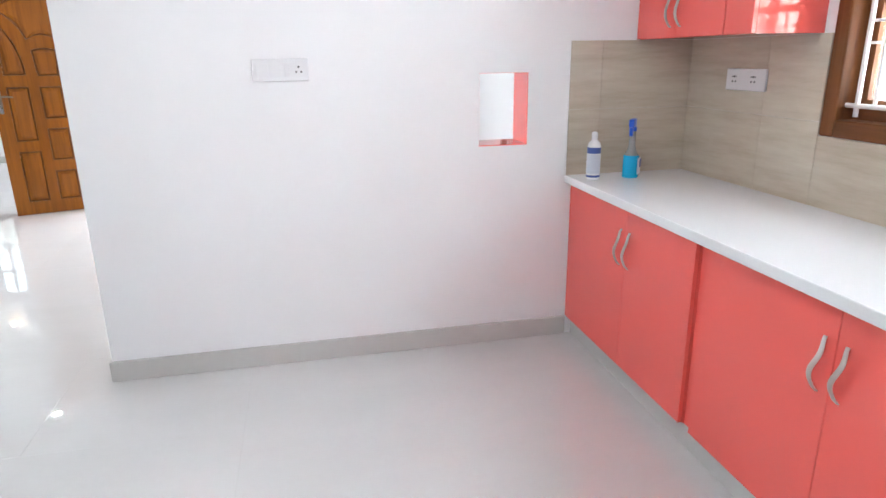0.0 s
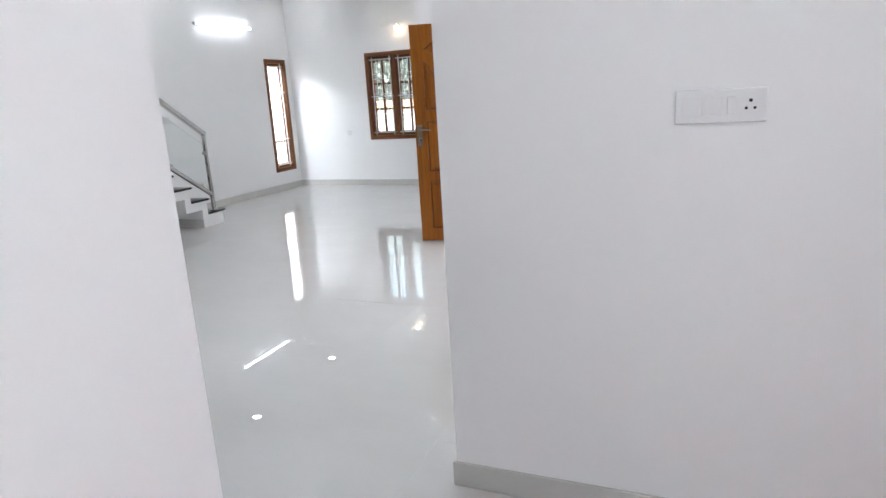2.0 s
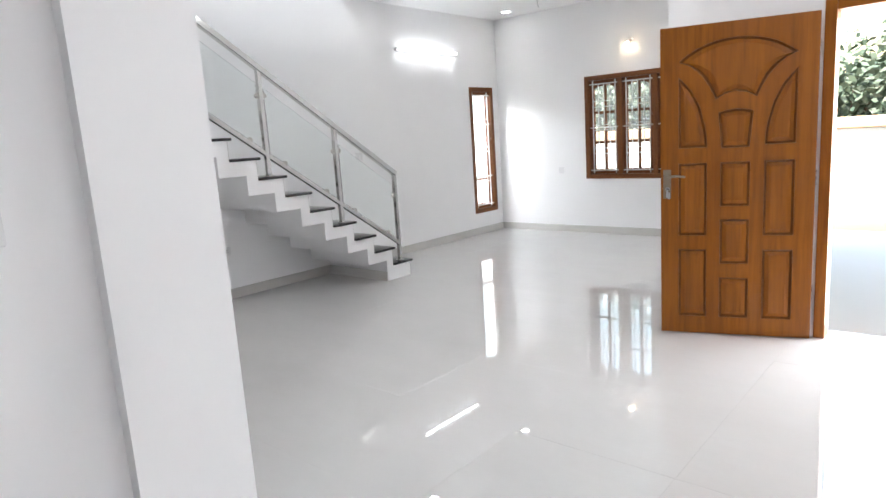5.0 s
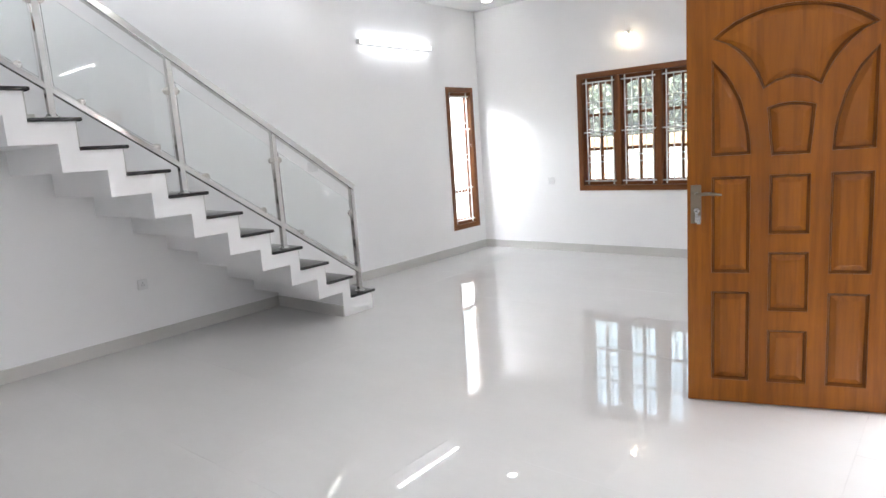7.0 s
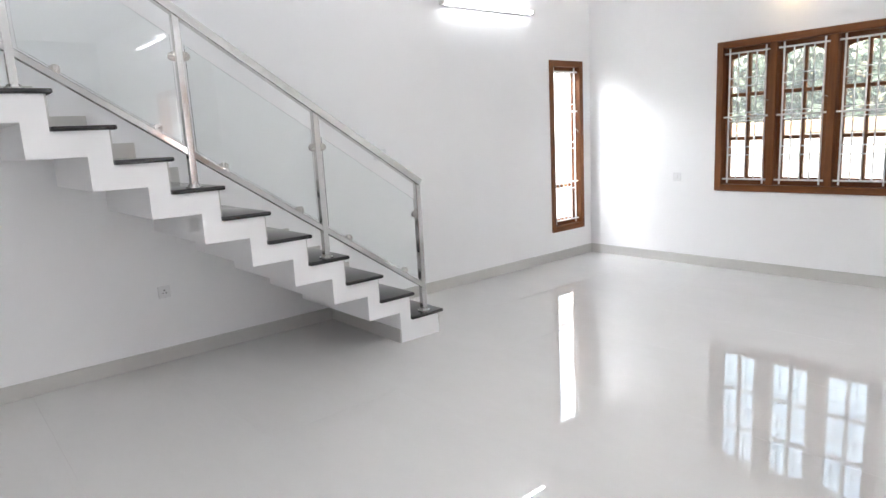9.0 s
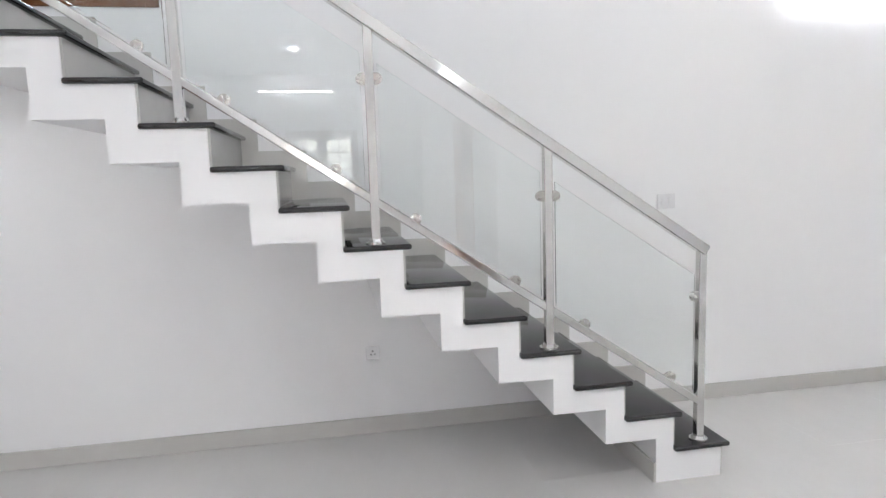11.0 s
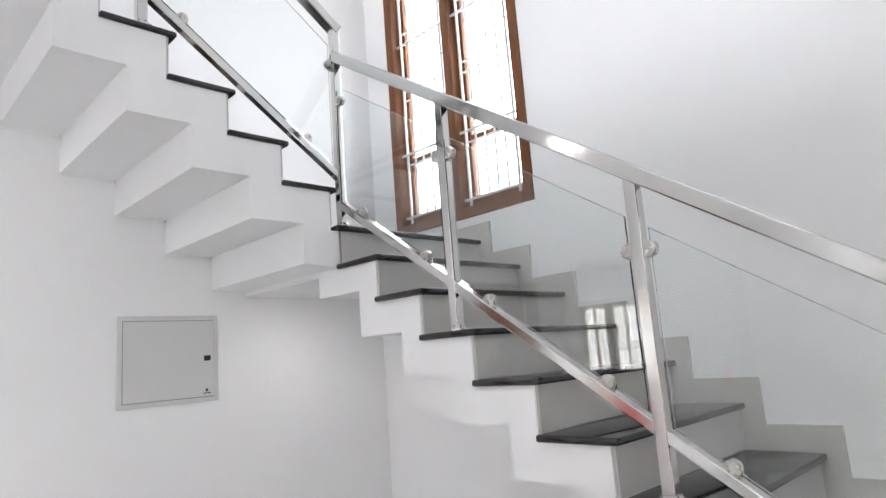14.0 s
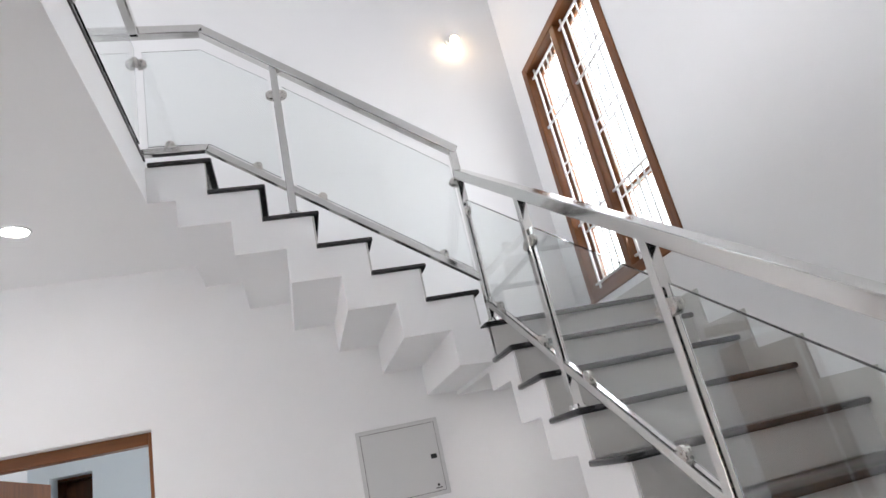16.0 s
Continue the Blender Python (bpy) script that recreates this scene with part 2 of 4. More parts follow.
def prism(bm, outline, lift):
    """A flat outline of 3D points, thickened by the vector lift."""
    lift = Vector(lift)
    lo = [bm.verts.new(p) for p in outline]
    hi = [bm.verts.new(Vector(p) + lift) for p in outline]
    bm.faces.new(lo[::-1])
    bm.faces.new(hi)
    for k in range(len(lo)):
        bm.faces.new((lo[k], lo[(k + 1) % len(lo)], hi[(k + 1) % len(lo)], hi[k]))
    bmesh.ops.recalc_face_normals(bm, faces=bm.faces[:])
    return bm


def part(name, bm, material, parent=None, label="", smooth=False):
    me = bpy.data.meshes.new(name)
    bmesh.ops.recalc_face_normals(bm, faces=bm.faces[:])
    bm.to_mesh(me)
    bm.free()
    me.materials.append(material)
    if smooth:
        me.polygons.foreach_set("use_smooth", [True] * len(me.polygons))
        me.set_sharp_from_angle(angle=radians(35))
    ob = new(name, me)
    if parent is not None:
        ob.parent = parent
        ob.matrix_parent_inverse = parent.matrix_basis.inverted()
    if label:
        ob["label"] = label
    return ob


def thing(name, at, label, category, group="", kind=""):
    ob = new(name)
    ob.empty_display_size = 0.1
    ob.matrix_basis = at if isinstance(at, Matrix) else Matrix.Translation(at)
    return tagged(ob, label, category, group, kind)


def structure(name, bm, material, label, category="wall"):
    return tagged(part(name, bm, material), label, category, "", "structure")


def wall(name, label, axis, lo, hi, a0, a1, z0, z1, holes=(), material=None):
    """A wall lo..hi thick on its axis ('x' or 'y'), a0..a1 long, with openings (b0, b1, zb, zt)."""
    bm = bmesh.new()
    put = lambda p, q, r, s: box(bm, lo, hi, p, q, r, s) if axis == "x" else box(bm, p, q, lo, hi, r, s)
    at = a0
    for b0, b1, zb, zt in sorted(holes):
        if b0 > at:
            put(at, b0, z0, z1)
        if zb > z0:
            put(b0, b1, z0, zb)
        if zt < z1:
            put(b0, b1, zt, z1)
        at = b1
    if at < a1:
        put(at, a1, z0, z1)
    bmesh.ops.remove_doubles(bm, verts=bm.verts[:], dist=0.0005)
    return structure(name, bm, material or PAINT, label)


# ---- measures of the house ----
R, G = 0.175, 0.2545
XS = 0.968           # open side of the lower flight
N, S = 3.10, -3.98   # north and south faces of the hall
E = 8.57             # east face of hall and kitchen
K = -4.36            # kitchen face of the wall with the pass-through
CZ, FZ, TOP = 3.115, 3.325, 6.5

# ---- structure ----
wall("wall_west", "white painted wall beside the staircase, with two windows", "x", -0.2, 0, S - 0.38, N + 0.2, -0.1, TOP,
     [(2.405, 2.965, 0.312, 2.143), (-3.76, -2.68, 2.42, 4.21)])
wall("wall_north", "white painted wall with a three-light window", "y", N, N + 0.2, 0, 4.13, -0.1, TOP, [(1.46, 2.955, 0.762, 2.143)])
wall("wall_hall_east", "white painted wall closing the front of the hall", "x", 3.935, 4.135, -0.11, N, -0.1, CZ)
wall("wall_entrance", "white painted wall with the entrance doorway", "y", -0.31, -0.11, 3.935, E, -0.1, CZ, [(4.9, 5.86, -0.1, 2.13)])
wall("wall_south", "white painted wall below the upper flight, with a doorway", "y", S - 0.2, S, 0, 3.955, -0.1, CZ, [(2.67, 3.6, -0.1, 2.2)])
wall("wall_south_upper", "white painted upper wall above the staircase", "y", S - 0.2, S, 0, E, CZ, TOP)
wall("wall_pillar", "white painted pillar beside the kitchen passage", "y", K, -4.055, 3.955, 4.2, -0.1, CZ)
wall("wall_kitchen_west", "plain white painted kitchen side wall", "x", 5.45, 5.65, -8.7, -5.36, -0.1, CZ)
wall("wall_recess", "white painted passage wall with a socket", "x", 3.955, 4.155, -8.7, K, -0.1, CZ)
wall("wall_kitchen_north", "white painted wall with a small pass-through opening", "y", K, K + 0.2, 5.795, E, -0.1, CZ, [(7.507, 7.742, 0.993, 1.322)])
wall("wall_kitchen_south", "white painted wall at the back of the kitchen", "y", -8.7, -8.5, 4.155, E, -0.1, CZ)
wall("wall_east", "white painted wall with two windows", "x", E, E + 0.2, -8.7, N + 0.2, -0.1, CZ, [(-7.0, -5.215, 1.1, 2.4), (-2.5, -1.36, 1.28, 2.24)])
wall("wall_east_upper", "white painted upper wall", "x", E, E + 0.2, S - 0.2, N + 0.2, CZ, TOP)
wall("wall_north_upper", "white painted upper wall", "y", N, N + 0.2, 4.13, E, CZ, TOP)
bm = bmesh.new()
box(bm, 2.45, E, S, -0.31, CZ, FZ)
box(bm, 0, 2.45, 0.15, N, CZ, FZ)
box(bm, 2.45, E, -0.31, N, CZ, FZ)
structure("ceiling", bm, CEILING, "smooth white painted ceiling of the hall", "ceiling")
structure("ceiling_kitchen", box(box(bmesh.new(), 3.955, E + 0.2, -8.7, S - 0.2, CZ, FZ), 0, 3.955, -6.6, S - 0.2, CZ, FZ), CEILING, "smooth white painted kitchen ceiling", "ceiling")
structure("ceiling_upper", box(bmesh.new(), -0.2, E + 0.2, S - 0.2, N + 0.2, TOP, TOP + 0.15), CEILING, "smooth white painted ceiling above the stairwell", "ceiling")

def baseboard(x0, x1, y0, y1):
    tagged(part("baseboard", cut(x0, x1, y0, y1, 0.0, 0.098, bevel=0.002, segments=1), SKIRT), "light grey glossy tile skirting along the wall", "baseboard", "", "structure")


B, XK = 0.012, 7.97
baseboard(0, B, S + B, N - B)
baseboard(0, 3.935, N - B, N)
baseboard(3.935 - B, 3.935, -0.31, N - B)
baseboard(3.935 - B, 4.82, -0.31 - B, -0.31)
baseboard(5.94, E, -0.31 - B, -0.31)
baseboard(0, 2.6, S, S + B)
baseboard(3.67, 3.955, S, S + B)
baseboard(3.955, 4.2 + B, -4.055, -4.055 + B)
baseboard(4.2, 4.2 + B, K, -4.055)
baseboard(4.155, 4.155 + B, -8.5, K - B)
baseboard(5.65, 5.65 + B, -8.5, -5.36)
baseboard(5.45 - B, 5.65 + B, -5.36, -5.36 + B)
baseboard(5.45 - B, 5.45, -8.5, -5.36)
baseboard(4.155, 4.2 + B, K - B, K)
baseboard(5.795 - B, 7.97, K - B, K)
baseboard(5.795 - B, 5.795, K, K + 0.2)
baseboard(5.795 - B, E, K + 0.2, K + 0.2 + B)
baseboard(E - B, E, K + 0.2 + B, -0.31 - B)
baseboard(5.65 + B, XK, -8.5, -8.5 + B)

# upper floor edge: granite strip along the slab
structure("floor_edge_upper", cut(2.442, 2.53, -3.07, 0.2, FZ, FZ + 0.016, bevel=0.003), GRANITE, "black granite strip on the edge of the upper floor", "floor edge")
structure("floor_upper", box(box(bmesh.new(), 2.53, E, S, N, FZ, FZ + 0.018), 0, 2.4, 0.2, N, FZ, FZ + 0.018), FLOOR, "glossy white upper floor", "floor")


# ---- windows ----
def muntin_window(name, m, width, height, lights, label, arch=False, depth=0.11, sash_cols=2):
    """A teak window with a white iron grille in each light. Local x runs along it, z up, -y into the room."""
    w = thing(name, m, label, "window", "", "structure")
    here = []

    def add(nm, bm, mt, parent=w, lb="", smooth=False):
        ob = part(nm, bm, mt, None, lb, smooth)
        ob.parent = parent
        here.append(ob)
        return ob

    f, p = 0.062, 0.012
    fr = w
    add("window_frame", soft(box(bmesh.new(), 0, f, -p, depth, 0, height), 0.006), FRAME_V, fr, "dark varnished teak jamb")
    add("window_frame", soft(box(bmesh.new(), width - f, width, -p, depth, 0, height), 0.006), FRAME_V, fr)
    add("window_frame", soft(box(bmesh.new(), f, width - f, -p, depth, height - f, height), 0.006), FRAME_H, fr)
    add("window_frame", soft(box(bmesh.new(), f, width - f, -p, depth, 0, f), 0.006), FRAME_H, fr)
    inner = (width - 2 * f - (lights - 1) * f) / lights
    for k in range(lights):
        x0 = f + k * (inner + f)
        x1 = x0 + inner
        z0, z1 = f, height - f
        if k:
            add("mullion", soft(box(bmesh.new(), x0 - f, x0, -p * 0.6, depth, z0, z1), 0.006), FRAME_V, fr)
        # sash behind the grille
        sw = 0.05
        y0, y1 = 0.062, 0.098
        sash = add("sash", box(box(bmesh.new(), x0, x0 + sw, y0, y1, z0, z1), x1 - sw, x1, y0, y1, z0, z1), FRAME_V, fr, "dark teak casement sash")
        bm = box(bmesh.new(), x0 + sw, x1 - sw, y0, y1, z0, z0 + 0.07)
        box(bm, x0 + sw, x1 - sw, y0, y1, z1 - 0.06, z1)
        rails = (0.34, 0.66) if height < 1.6 else (0.27, 0.52, 0.77)
        if sash_cols > 1:
            for q in rails:
                zc = z0 + q * (z1 - z0)
                box(bm, x0 + sw, x1 - sw, y0 + 0.004, y1 - 0.004, zc - 0.016, zc + 0.016)
            c = (x0 + x1) / 2
            box(bm, c - 0.016, c + 0.016, y0 + 0.002, y1 - 0.002, z0 + 0.07, z1 - 0.06)
        else:
            zc = z0 + 0.252 * (z1 - z0)
            box(bm, x0 + sw, x1 - sw, y0 + 0.004, y1 - 0.004, zc - 0.018, zc + 0.018)
        if arch:
            c, half, zt = (x0 + x1) / 2, (x1 - x0) / 2 - sw, z1 - 0.06
            for sgn in (-1, 1):
                a = [(c + sgn * half, y0 + 0.006, zt), (c + sgn * 0.016, y0 + 0.006, zt)]
                for q in range(5):
                    u = q / 4
                    a.append((c + sgn * (0.016 + u * (half - 0.016)), y0 + 0.006, zt - 0.012 - 0.035 * u ** 1.7))
                prism(bm, a, (0, 0.024, 0))
        add("sash_rail", bm, FRAME_H, sash)
        pane = add("pane", box(bmesh.new(), x0 + sw - 0.004, x1 - sw + 0.004, 0.078, 0.083, z0 + 0.06, z1 - 0.05), PANE, sash, "clear window glass")
        pane.visible_shadow = False
        # iron grille
        gy = 0.03
        bm = bmesh.new()
        gx0, gx1 = x0 + 0.045, x1 - 0.045
        for x in (gx0, gx1):
            rod(bm, (x, gy, z0 + 0.012), (x, gy, z1 - 0.006), 0.0085, 8)
        mids = (0.5,) if height < 1.6 else (0.275, 0.725)
        for z in [z0 + 0.05, z1 - 0.05] + [z0 + q * (z1 - z0) for q in mids]:
            rod(bm, (x0, gy, z), (x1, gy, z), 0.0085, 8)
        add("grille", bm, IRON, fr, "white painted iron window bars", True)
        bm = bmesh.new()
        cols = max(2, round((gx1 - gx0) / 0.075))
        for i in range(1, cols):
            x = gx0 + i * (gx1 - gx0) / cols
            rod(bm, (x, gy, z0 + 0.05), (x, gy, z1 - 0.05), 0.0065, 8)
        if height < 1.6:
            for q in (0.22, 0.28, 0.53, 0.47, 0.72, 0.78):
                z = z0 + q * (z1 - z0)
                rod(bm, (gx0, gy, z), (gx1, gy, z), 0.0045, 8)
        else:
            for q in (0.232, 0.49, 0.53, 0.77):
                z = z0 + q * (z1 - z0)
                rod(bm, (gx0, gy, z), (gx1, gy, z), 0.006, 8)
        add("grille_bar", bm, IRON, here[-1], "", True)
        # stay hook
        bm = bmesh.new()
        rod(bm, (x1 - 0.004, 0.02, z0 + 0.55 * height), (x1 - 0.03, -0.004, z0 + 0.56 * height), 0.004, 8)
        rod(bm, (x1 - 0.03, -0.004, z0 + 0.56 * height), (x1 - 0.05, 0.012, z0 + 0.57 * height), 0.004, 8)
        add("stay_hook", bm, BRUSHED, sash, "small steel window stay")
    return w


muntin_window("window_1", pose(1.46, N, 0.762), 1.495, 1.381, 3, "three-light varnished teak window with white iron bars", arch=True)
muntin_window("window_2", pose(0, 2.405, 0.312, 0, 0, 90), 0.56, 1.831, 1, "tall narrow teak window with white iron bars", sash_cols=1)
muntin_window("window_3", pose(0, -3.76, 2.42, 0, 0, 90), 1.08, 1.79, 2, "two-light teak stair window with white iron bars", sash_cols=1)
muntin_window("window_4", pose(E, -5.215, 1.1, 0, 0, -90), 1.785, 1.3, 3, "three-light teak kitchen window with white bars above the worktop", arch=True)
muntin_window("window_5", pose(E, -1.36, 1.28, 0, 0, -90), 1.14, 0.96, 2, "two-light teak window with white iron bars", arch=True)


# ---- staircase ----
stair = thing("staircase", (0.48, 0, 0), "white concrete staircase with a sawtooth underside and black granite treads", "staircase")
ny = lambda i: -(i - 1) * G
X2, G2, Y2 = 0.951, 0.2385, -3.07
nx = lambda i: X2 + (i - 14) * G2
LZ = 13 * R
SLAB, NOSE = 0.024, 0.037
# lower flight body: stepped above and below
top, low = [], []
for i in range(1, 13):
    top += [(ny(i) - NOSE, R * (i - 1) - (SLAB if i > 1 else 0)), (ny(i) - NOSE, R * i - SLAB)]
top += [(ny(13) - NOSE, R * 12 - SLAB), (ny(13) - NOSE, LZ - SLAB)]
for k in range(0, 10):
    z = 0.222 + 0.1718 * k
    low += [(-0.38 - 0.2577 * k, z), (-0.38 - 0.2577 * (k + 1), z)]
outline = top + [(ny(13) - NOSE, 1.965), (-2.957, 1.965)] + [p for p in low[::-1] if p[0] > ny(13) - 0.02] + [(-0.38, 0.0)]
bm = prism(bmesh.new(), [(0, y, z) for y, z in outline], (XS - 0.022, 0, 0))
part("stair_body", bm, PAINT, stair, "white painted concrete flight")
part("skirting_tile", box(bmesh.new(), B, XS - 0.022, -0.392, -0.38, 0.0, 0.098), SKIRT, stair, "grey skirting tile below the flight")
# landing
bm = box(bmesh.new(), 0, XS - 0.022, S, ny(13) - NOSE, 2.06, LZ - SLAB)
part("landing", bm, PAINT, stair, "white painted landing slab")
part("landing_beam", box(bmesh.new(), 0, XS - 0.022, -3.255, ny(13) - NOSE, 1.965, 2.06), PAINT, stair)
# upper flight body
outline = [(X2 - 0.005, 2.085), (X2 - 0.005, LZ - SLAB)]
for i in range(14, 20):
    outline += [(nx(i) + NOSE, R * (i - 1) - SLAB), (nx(i) + NOSE, R * i - SLAB)]
outline += [(2.45, FZ - SLAB), (2.45, CZ - 0.004), (2.322, CZ - 0.004)]
for k in range(0, 6):
    z = 2.97 - R * k
    outline += [(2.322 - G2 * k, z), (2.322 - G2 * (k + 1), z)]
outline = [p for p in outline if p[1] >= 2.08]
bm = prism(bmesh.new(), [(x, S, z) for x, z in outline if x >= X2 - 0.006], (0, (Y2 - 0.015) - S, 0))
part("stair_body", bm, PAINT, stair, "white painted concrete upper flight")


def tread(x0, x1, y0, y1, z):
    part("tread", cut(x0, x1, y0, y1, z - SLAB, z, bevel=0.009, segments=3), GRANITE, stair, "polished black granite tread with rounded nosing", True)


for i in range(1, 13):
    tread(0.013, XS, ny(i + 1) - NOSE + 0.002, ny(i), R * i)
    part("riser", box(bmesh.new(), 0.013, XS - 0.03, ny(i) - NOSE + 0.0005, ny(i) - NOSE + 0.010, R * (i - 1) + 0.001, R * i - SLAB), RISER, stair, "light grey riser tile")
tread(0.013, XS, S + 0.013, ny(13), LZ)
part("riser", box(bmesh.new(), 0.013, XS - 0.03, ny(13) - NOSE + 0.0005, ny(13) - NOSE + 0.010, R * 12 + 0.001, LZ - SLAB), RISER, stair, "light grey riser tile")
for i in range(14, 20):
    tread(nx(i), (nx(i + 1) if i < 19 else 2.405) + NOSE - 0.002, S + 0.013, Y2, R * i)
    part("riser", box(bmesh.new(), nx(i) + NOSE - (0.006 if i > 17 else 0.010), nx(i) + NOSE - 0.0005, S + (0.3 if i > 17 else 0.013), Y2 - 0.02, R * (i - 1) + 0.001, R * i - SLAB),
         RISER, stair, "light grey riser tile")
    if i > 17:
        # added strip: a dark line at the wall end of the top two risers
        part("riser_dark_strip", box(bmesh.new(), nx(i) + NOSE - 0.006, nx(i) + NOSE - 0.0005, S + 0.013, S + 0.299, R * (i - 1) + 0.001, R * i - SLAB), GRANITE, stair, "black strip added at the wall end of the riser")
for i in range(1, 13):
    y1 = ny(i) + 0.06
    bm = box(bmesh.new(), 0, B, ny(i) - NOSE, y1, max(0.099, R * (i - 1) + 0.001), R * i + 0.094)
    box(bm, 0, B, y1 - G, ny(i) - NOSE, R * i - 0.02, R * i + 0.094)
    part("skirting_tile", bm, SKIRT, stair, "grey stepped skirting tile on the wall")
part("skirting_tile", box(bmesh.new(), 0, B, S + B, ny(13) + 0.06, R * 12 - 0.02, LZ + 0.094), SKIRT, stair)
part("skirting_tile", box(bmesh.new(), B, nx(14) - 0.06, S, S + B, LZ - 0.1, LZ + 0.094), SKIRT, stair)
for i in range(14, 20):
    x0 = nx(i) - 0.06
    part("skirting_tile", box(bmesh.new(), x0, x0 + G2, S, S + B, R * (i - 1) - 0.02, R * i + 0.094), SKIRT, stair)

# ---- railing ----
rail = thing("stair_railing", (0.9, -0.13, R), "polished stainless steel railing with clear glass panels on the staircase", "railing")
XR, YR = 0.9, -3.12
SL1, SL2 = 0.667, 0.705
up = lambda y: 1.127 + SL1 * (-0.131 - y)      # centre of the handrail, lower flight
dn = lambda y: 0.373 + 0.676 * (-0.137 - y)      # centre of the bottom rail
up2 = lambda x: 3.262 + SL2 * (x - 0.89) if x < 2.13 else 4.136
dn2 = lambda x: 2.52 + SL2 * (x - 0.91) if x < 2.16 else 3.402


def tube(name, a, b, w, h, label=""):
    bm = bar(bmesh.new(), a, b, w, h)
    return part(name, soft(bm, 0.005, 2), STEEL, rail, label)


def post(x, y, z0, z1, label="square stainless steel post"):
    ob = part("post", soft(box(bmesh.new(), x - 0.019, x + 0.019, y - 0.019, y + 0.019, z0, z1), 0.003, 2), STEEL, rail, label)
    bm = rod(bmesh.new(), (x, y, z0), (x, y, z0 + 0.008), 0.044, 24)
    rod(bm, (x, y, z0 + 0.008), (x, y, z0 + 0.022), 0.036, 24, 0.028)
    part("base_flange", bm, STEEL, ob, "round steel base cover", True)


def clamp(p, along, out, parent):
    """A D-shaped glass clamp: flat side towards -along."""
    a, o = Vector(along).normalized(), Vector(out).normalized()
    s = a.cross(o)
    pts = []
    for k in range(13):
        t = math.pi * (k / 12 - 0.5)
        pts.append(Vector(p) + a * (0.03 * math.cos(t) + 0.004) + s * (0.025 * math.sin(t)) - o * 0.016)
    pts += [Vector(p) + s * 0.025 - o * 0.016 - a * 0.012, Vector(p) - s * 0.025 - o * 0.016 - a * 0.012]
    bm = prism(bmesh.new(), pts, o * 0.032)
    part("glass_clamp", soft(bm, 0.003, 2), BRUSHED, parent, "rounded stainless steel glass clamp", True)


PY = [-0.131, -0.897, -1.674, -2.432]
for k, y in enumerate(PY):
    post(XR, y, R * (1 + 3 * k), up(y) - 0.012)
CY = -3.115
post(XR, CY, LZ, up2(0.89) + 0.0)
tube("handrail", (XR, PY[0] + 0.019, up(PY[0] + 0.019)), (XR, CY, up(CY)), 0.056, 0.05, "polished steel handrail")
tube("bottom_rail", (XR, PY[0], dn(PY[0])), (XR, CY, dn(CY)), 0.036, 0.036, "polished steel bottom rail")
tube("handrail", (XR - 0.02, YR, up2(XR - 0.02)), (2.135, YR, up2(2.1299)), 0.056, 0.05, "polished steel handrail")
tube("handrail", (2.12, YR, 4.136), (2.49, YR, 4.136), 0.056, 0.05)
tube("bottom_rail", (XR, YR, dn2(XR)), (2.165, YR, dn2(2.1599)), 0.036, 0.036, "polished steel bottom rail")
tube("bottom_rail", (2.15, YR, 3.402), (2.49, YR, 3.402), 0.036, 0.036)
post(1.785, YR, 17 * R, up2(1.785) - 0.012)
tube("handrail", (2.47, YR, 4.136), (2.47, 0.18, 4.136), 0.056, 0.05)
for y in (-2.0, -0.9, 0.16):
    post(2.47, y, FZ + 0.016, 4.12)


def panel(outline, lift):
    ob = part("glass_panel", soft(prism(bmesh.new(), outline, lift), 0.0012, 1), GLASS, rail, "clear toughened glass panel with polished edges")
    ob.visible_shadow = False
    return ob


def flight_panel(y0, y1):
    a, b = y0 - 0.035, y1 + 0.035
    x = XR - 0.005
    ob = panel([(x, a, dn(a) + 0.035), (x, b, dn(b) + 0.035), (x, b, up(b) - 0.15), (x, a, up(a) - 0.15)], (0.01, 0, 0))
    clamp((XR, y0 - 0.022, up(y0) - 0.235), (0, -1, 0), (1, 0, 0), ob)
    clamp((XR, y1 + 0.022, up(y1) - 0.235), (0, 1, 0), (1, 0, 0), ob)
    up_dir = Vector((0, SL1, 1))
    for q in (0.21, 0.78):
        y = y0 + q * (y1 - y0)
        clamp((XR, y, dn(y) + 0.022), up_dir, (1, 0, 0), ob)


for a, b in zip(PY, PY[1:] + [CY]):
    flight_panel(a, b)


def upper_panel(x0, x1, clamps):
    a, b = x0 + 0.035, x1 - 0.035
    xs = [a] + ([2.145] if a < 2.145 < b else []) + [b]
    ob = panel([(x, YR - 0.005, dn2(x) + 0.035) for x in xs] + [(x, YR - 0.005, up2(x) - 0.125) for x in xs[::-1]], (0, 0.01, 0))
    clamp((x0 + 0.022, YR, up2(x0) - 0.2), (1, 0, 0), (0, 1, 0), ob)
    clamp((x1 - 0.022, YR, up2(x1) - 0.2), (-1, 0, 0), (0, 1, 0), ob)
    for x in clamps:
        clamp((x, YR, dn2(x) + 0.022), (-SL2 if x < 2.15 else 0, 0, 1), (0, 1, 0), ob)


upper_panel(XR, 1.785, (1.08, 1.637))
upper_panel(1.785, 2.47, (1.932, 2.331))
for y0, y1 in ((YR, -2.0), (-2.0, -0.9), (-0.9, 0.16)):
    ob = panel([(2.465, y0 + 0.035, 3.437), (2.465, y1 - 0.035, 3.437), (2.465, y1 - 0.035, 4.01), (2.465, y0 + 0.035, 4.01)], (0.01, 0, 0))
    clamp((2.47, y0 + 0.022, 3.93), (0, 1, 0), (1, 0, 0), ob)
    clamp((2.47, y1 - 0.022, 3.93), (0, -1, 0), (1, 0, 0), ob)


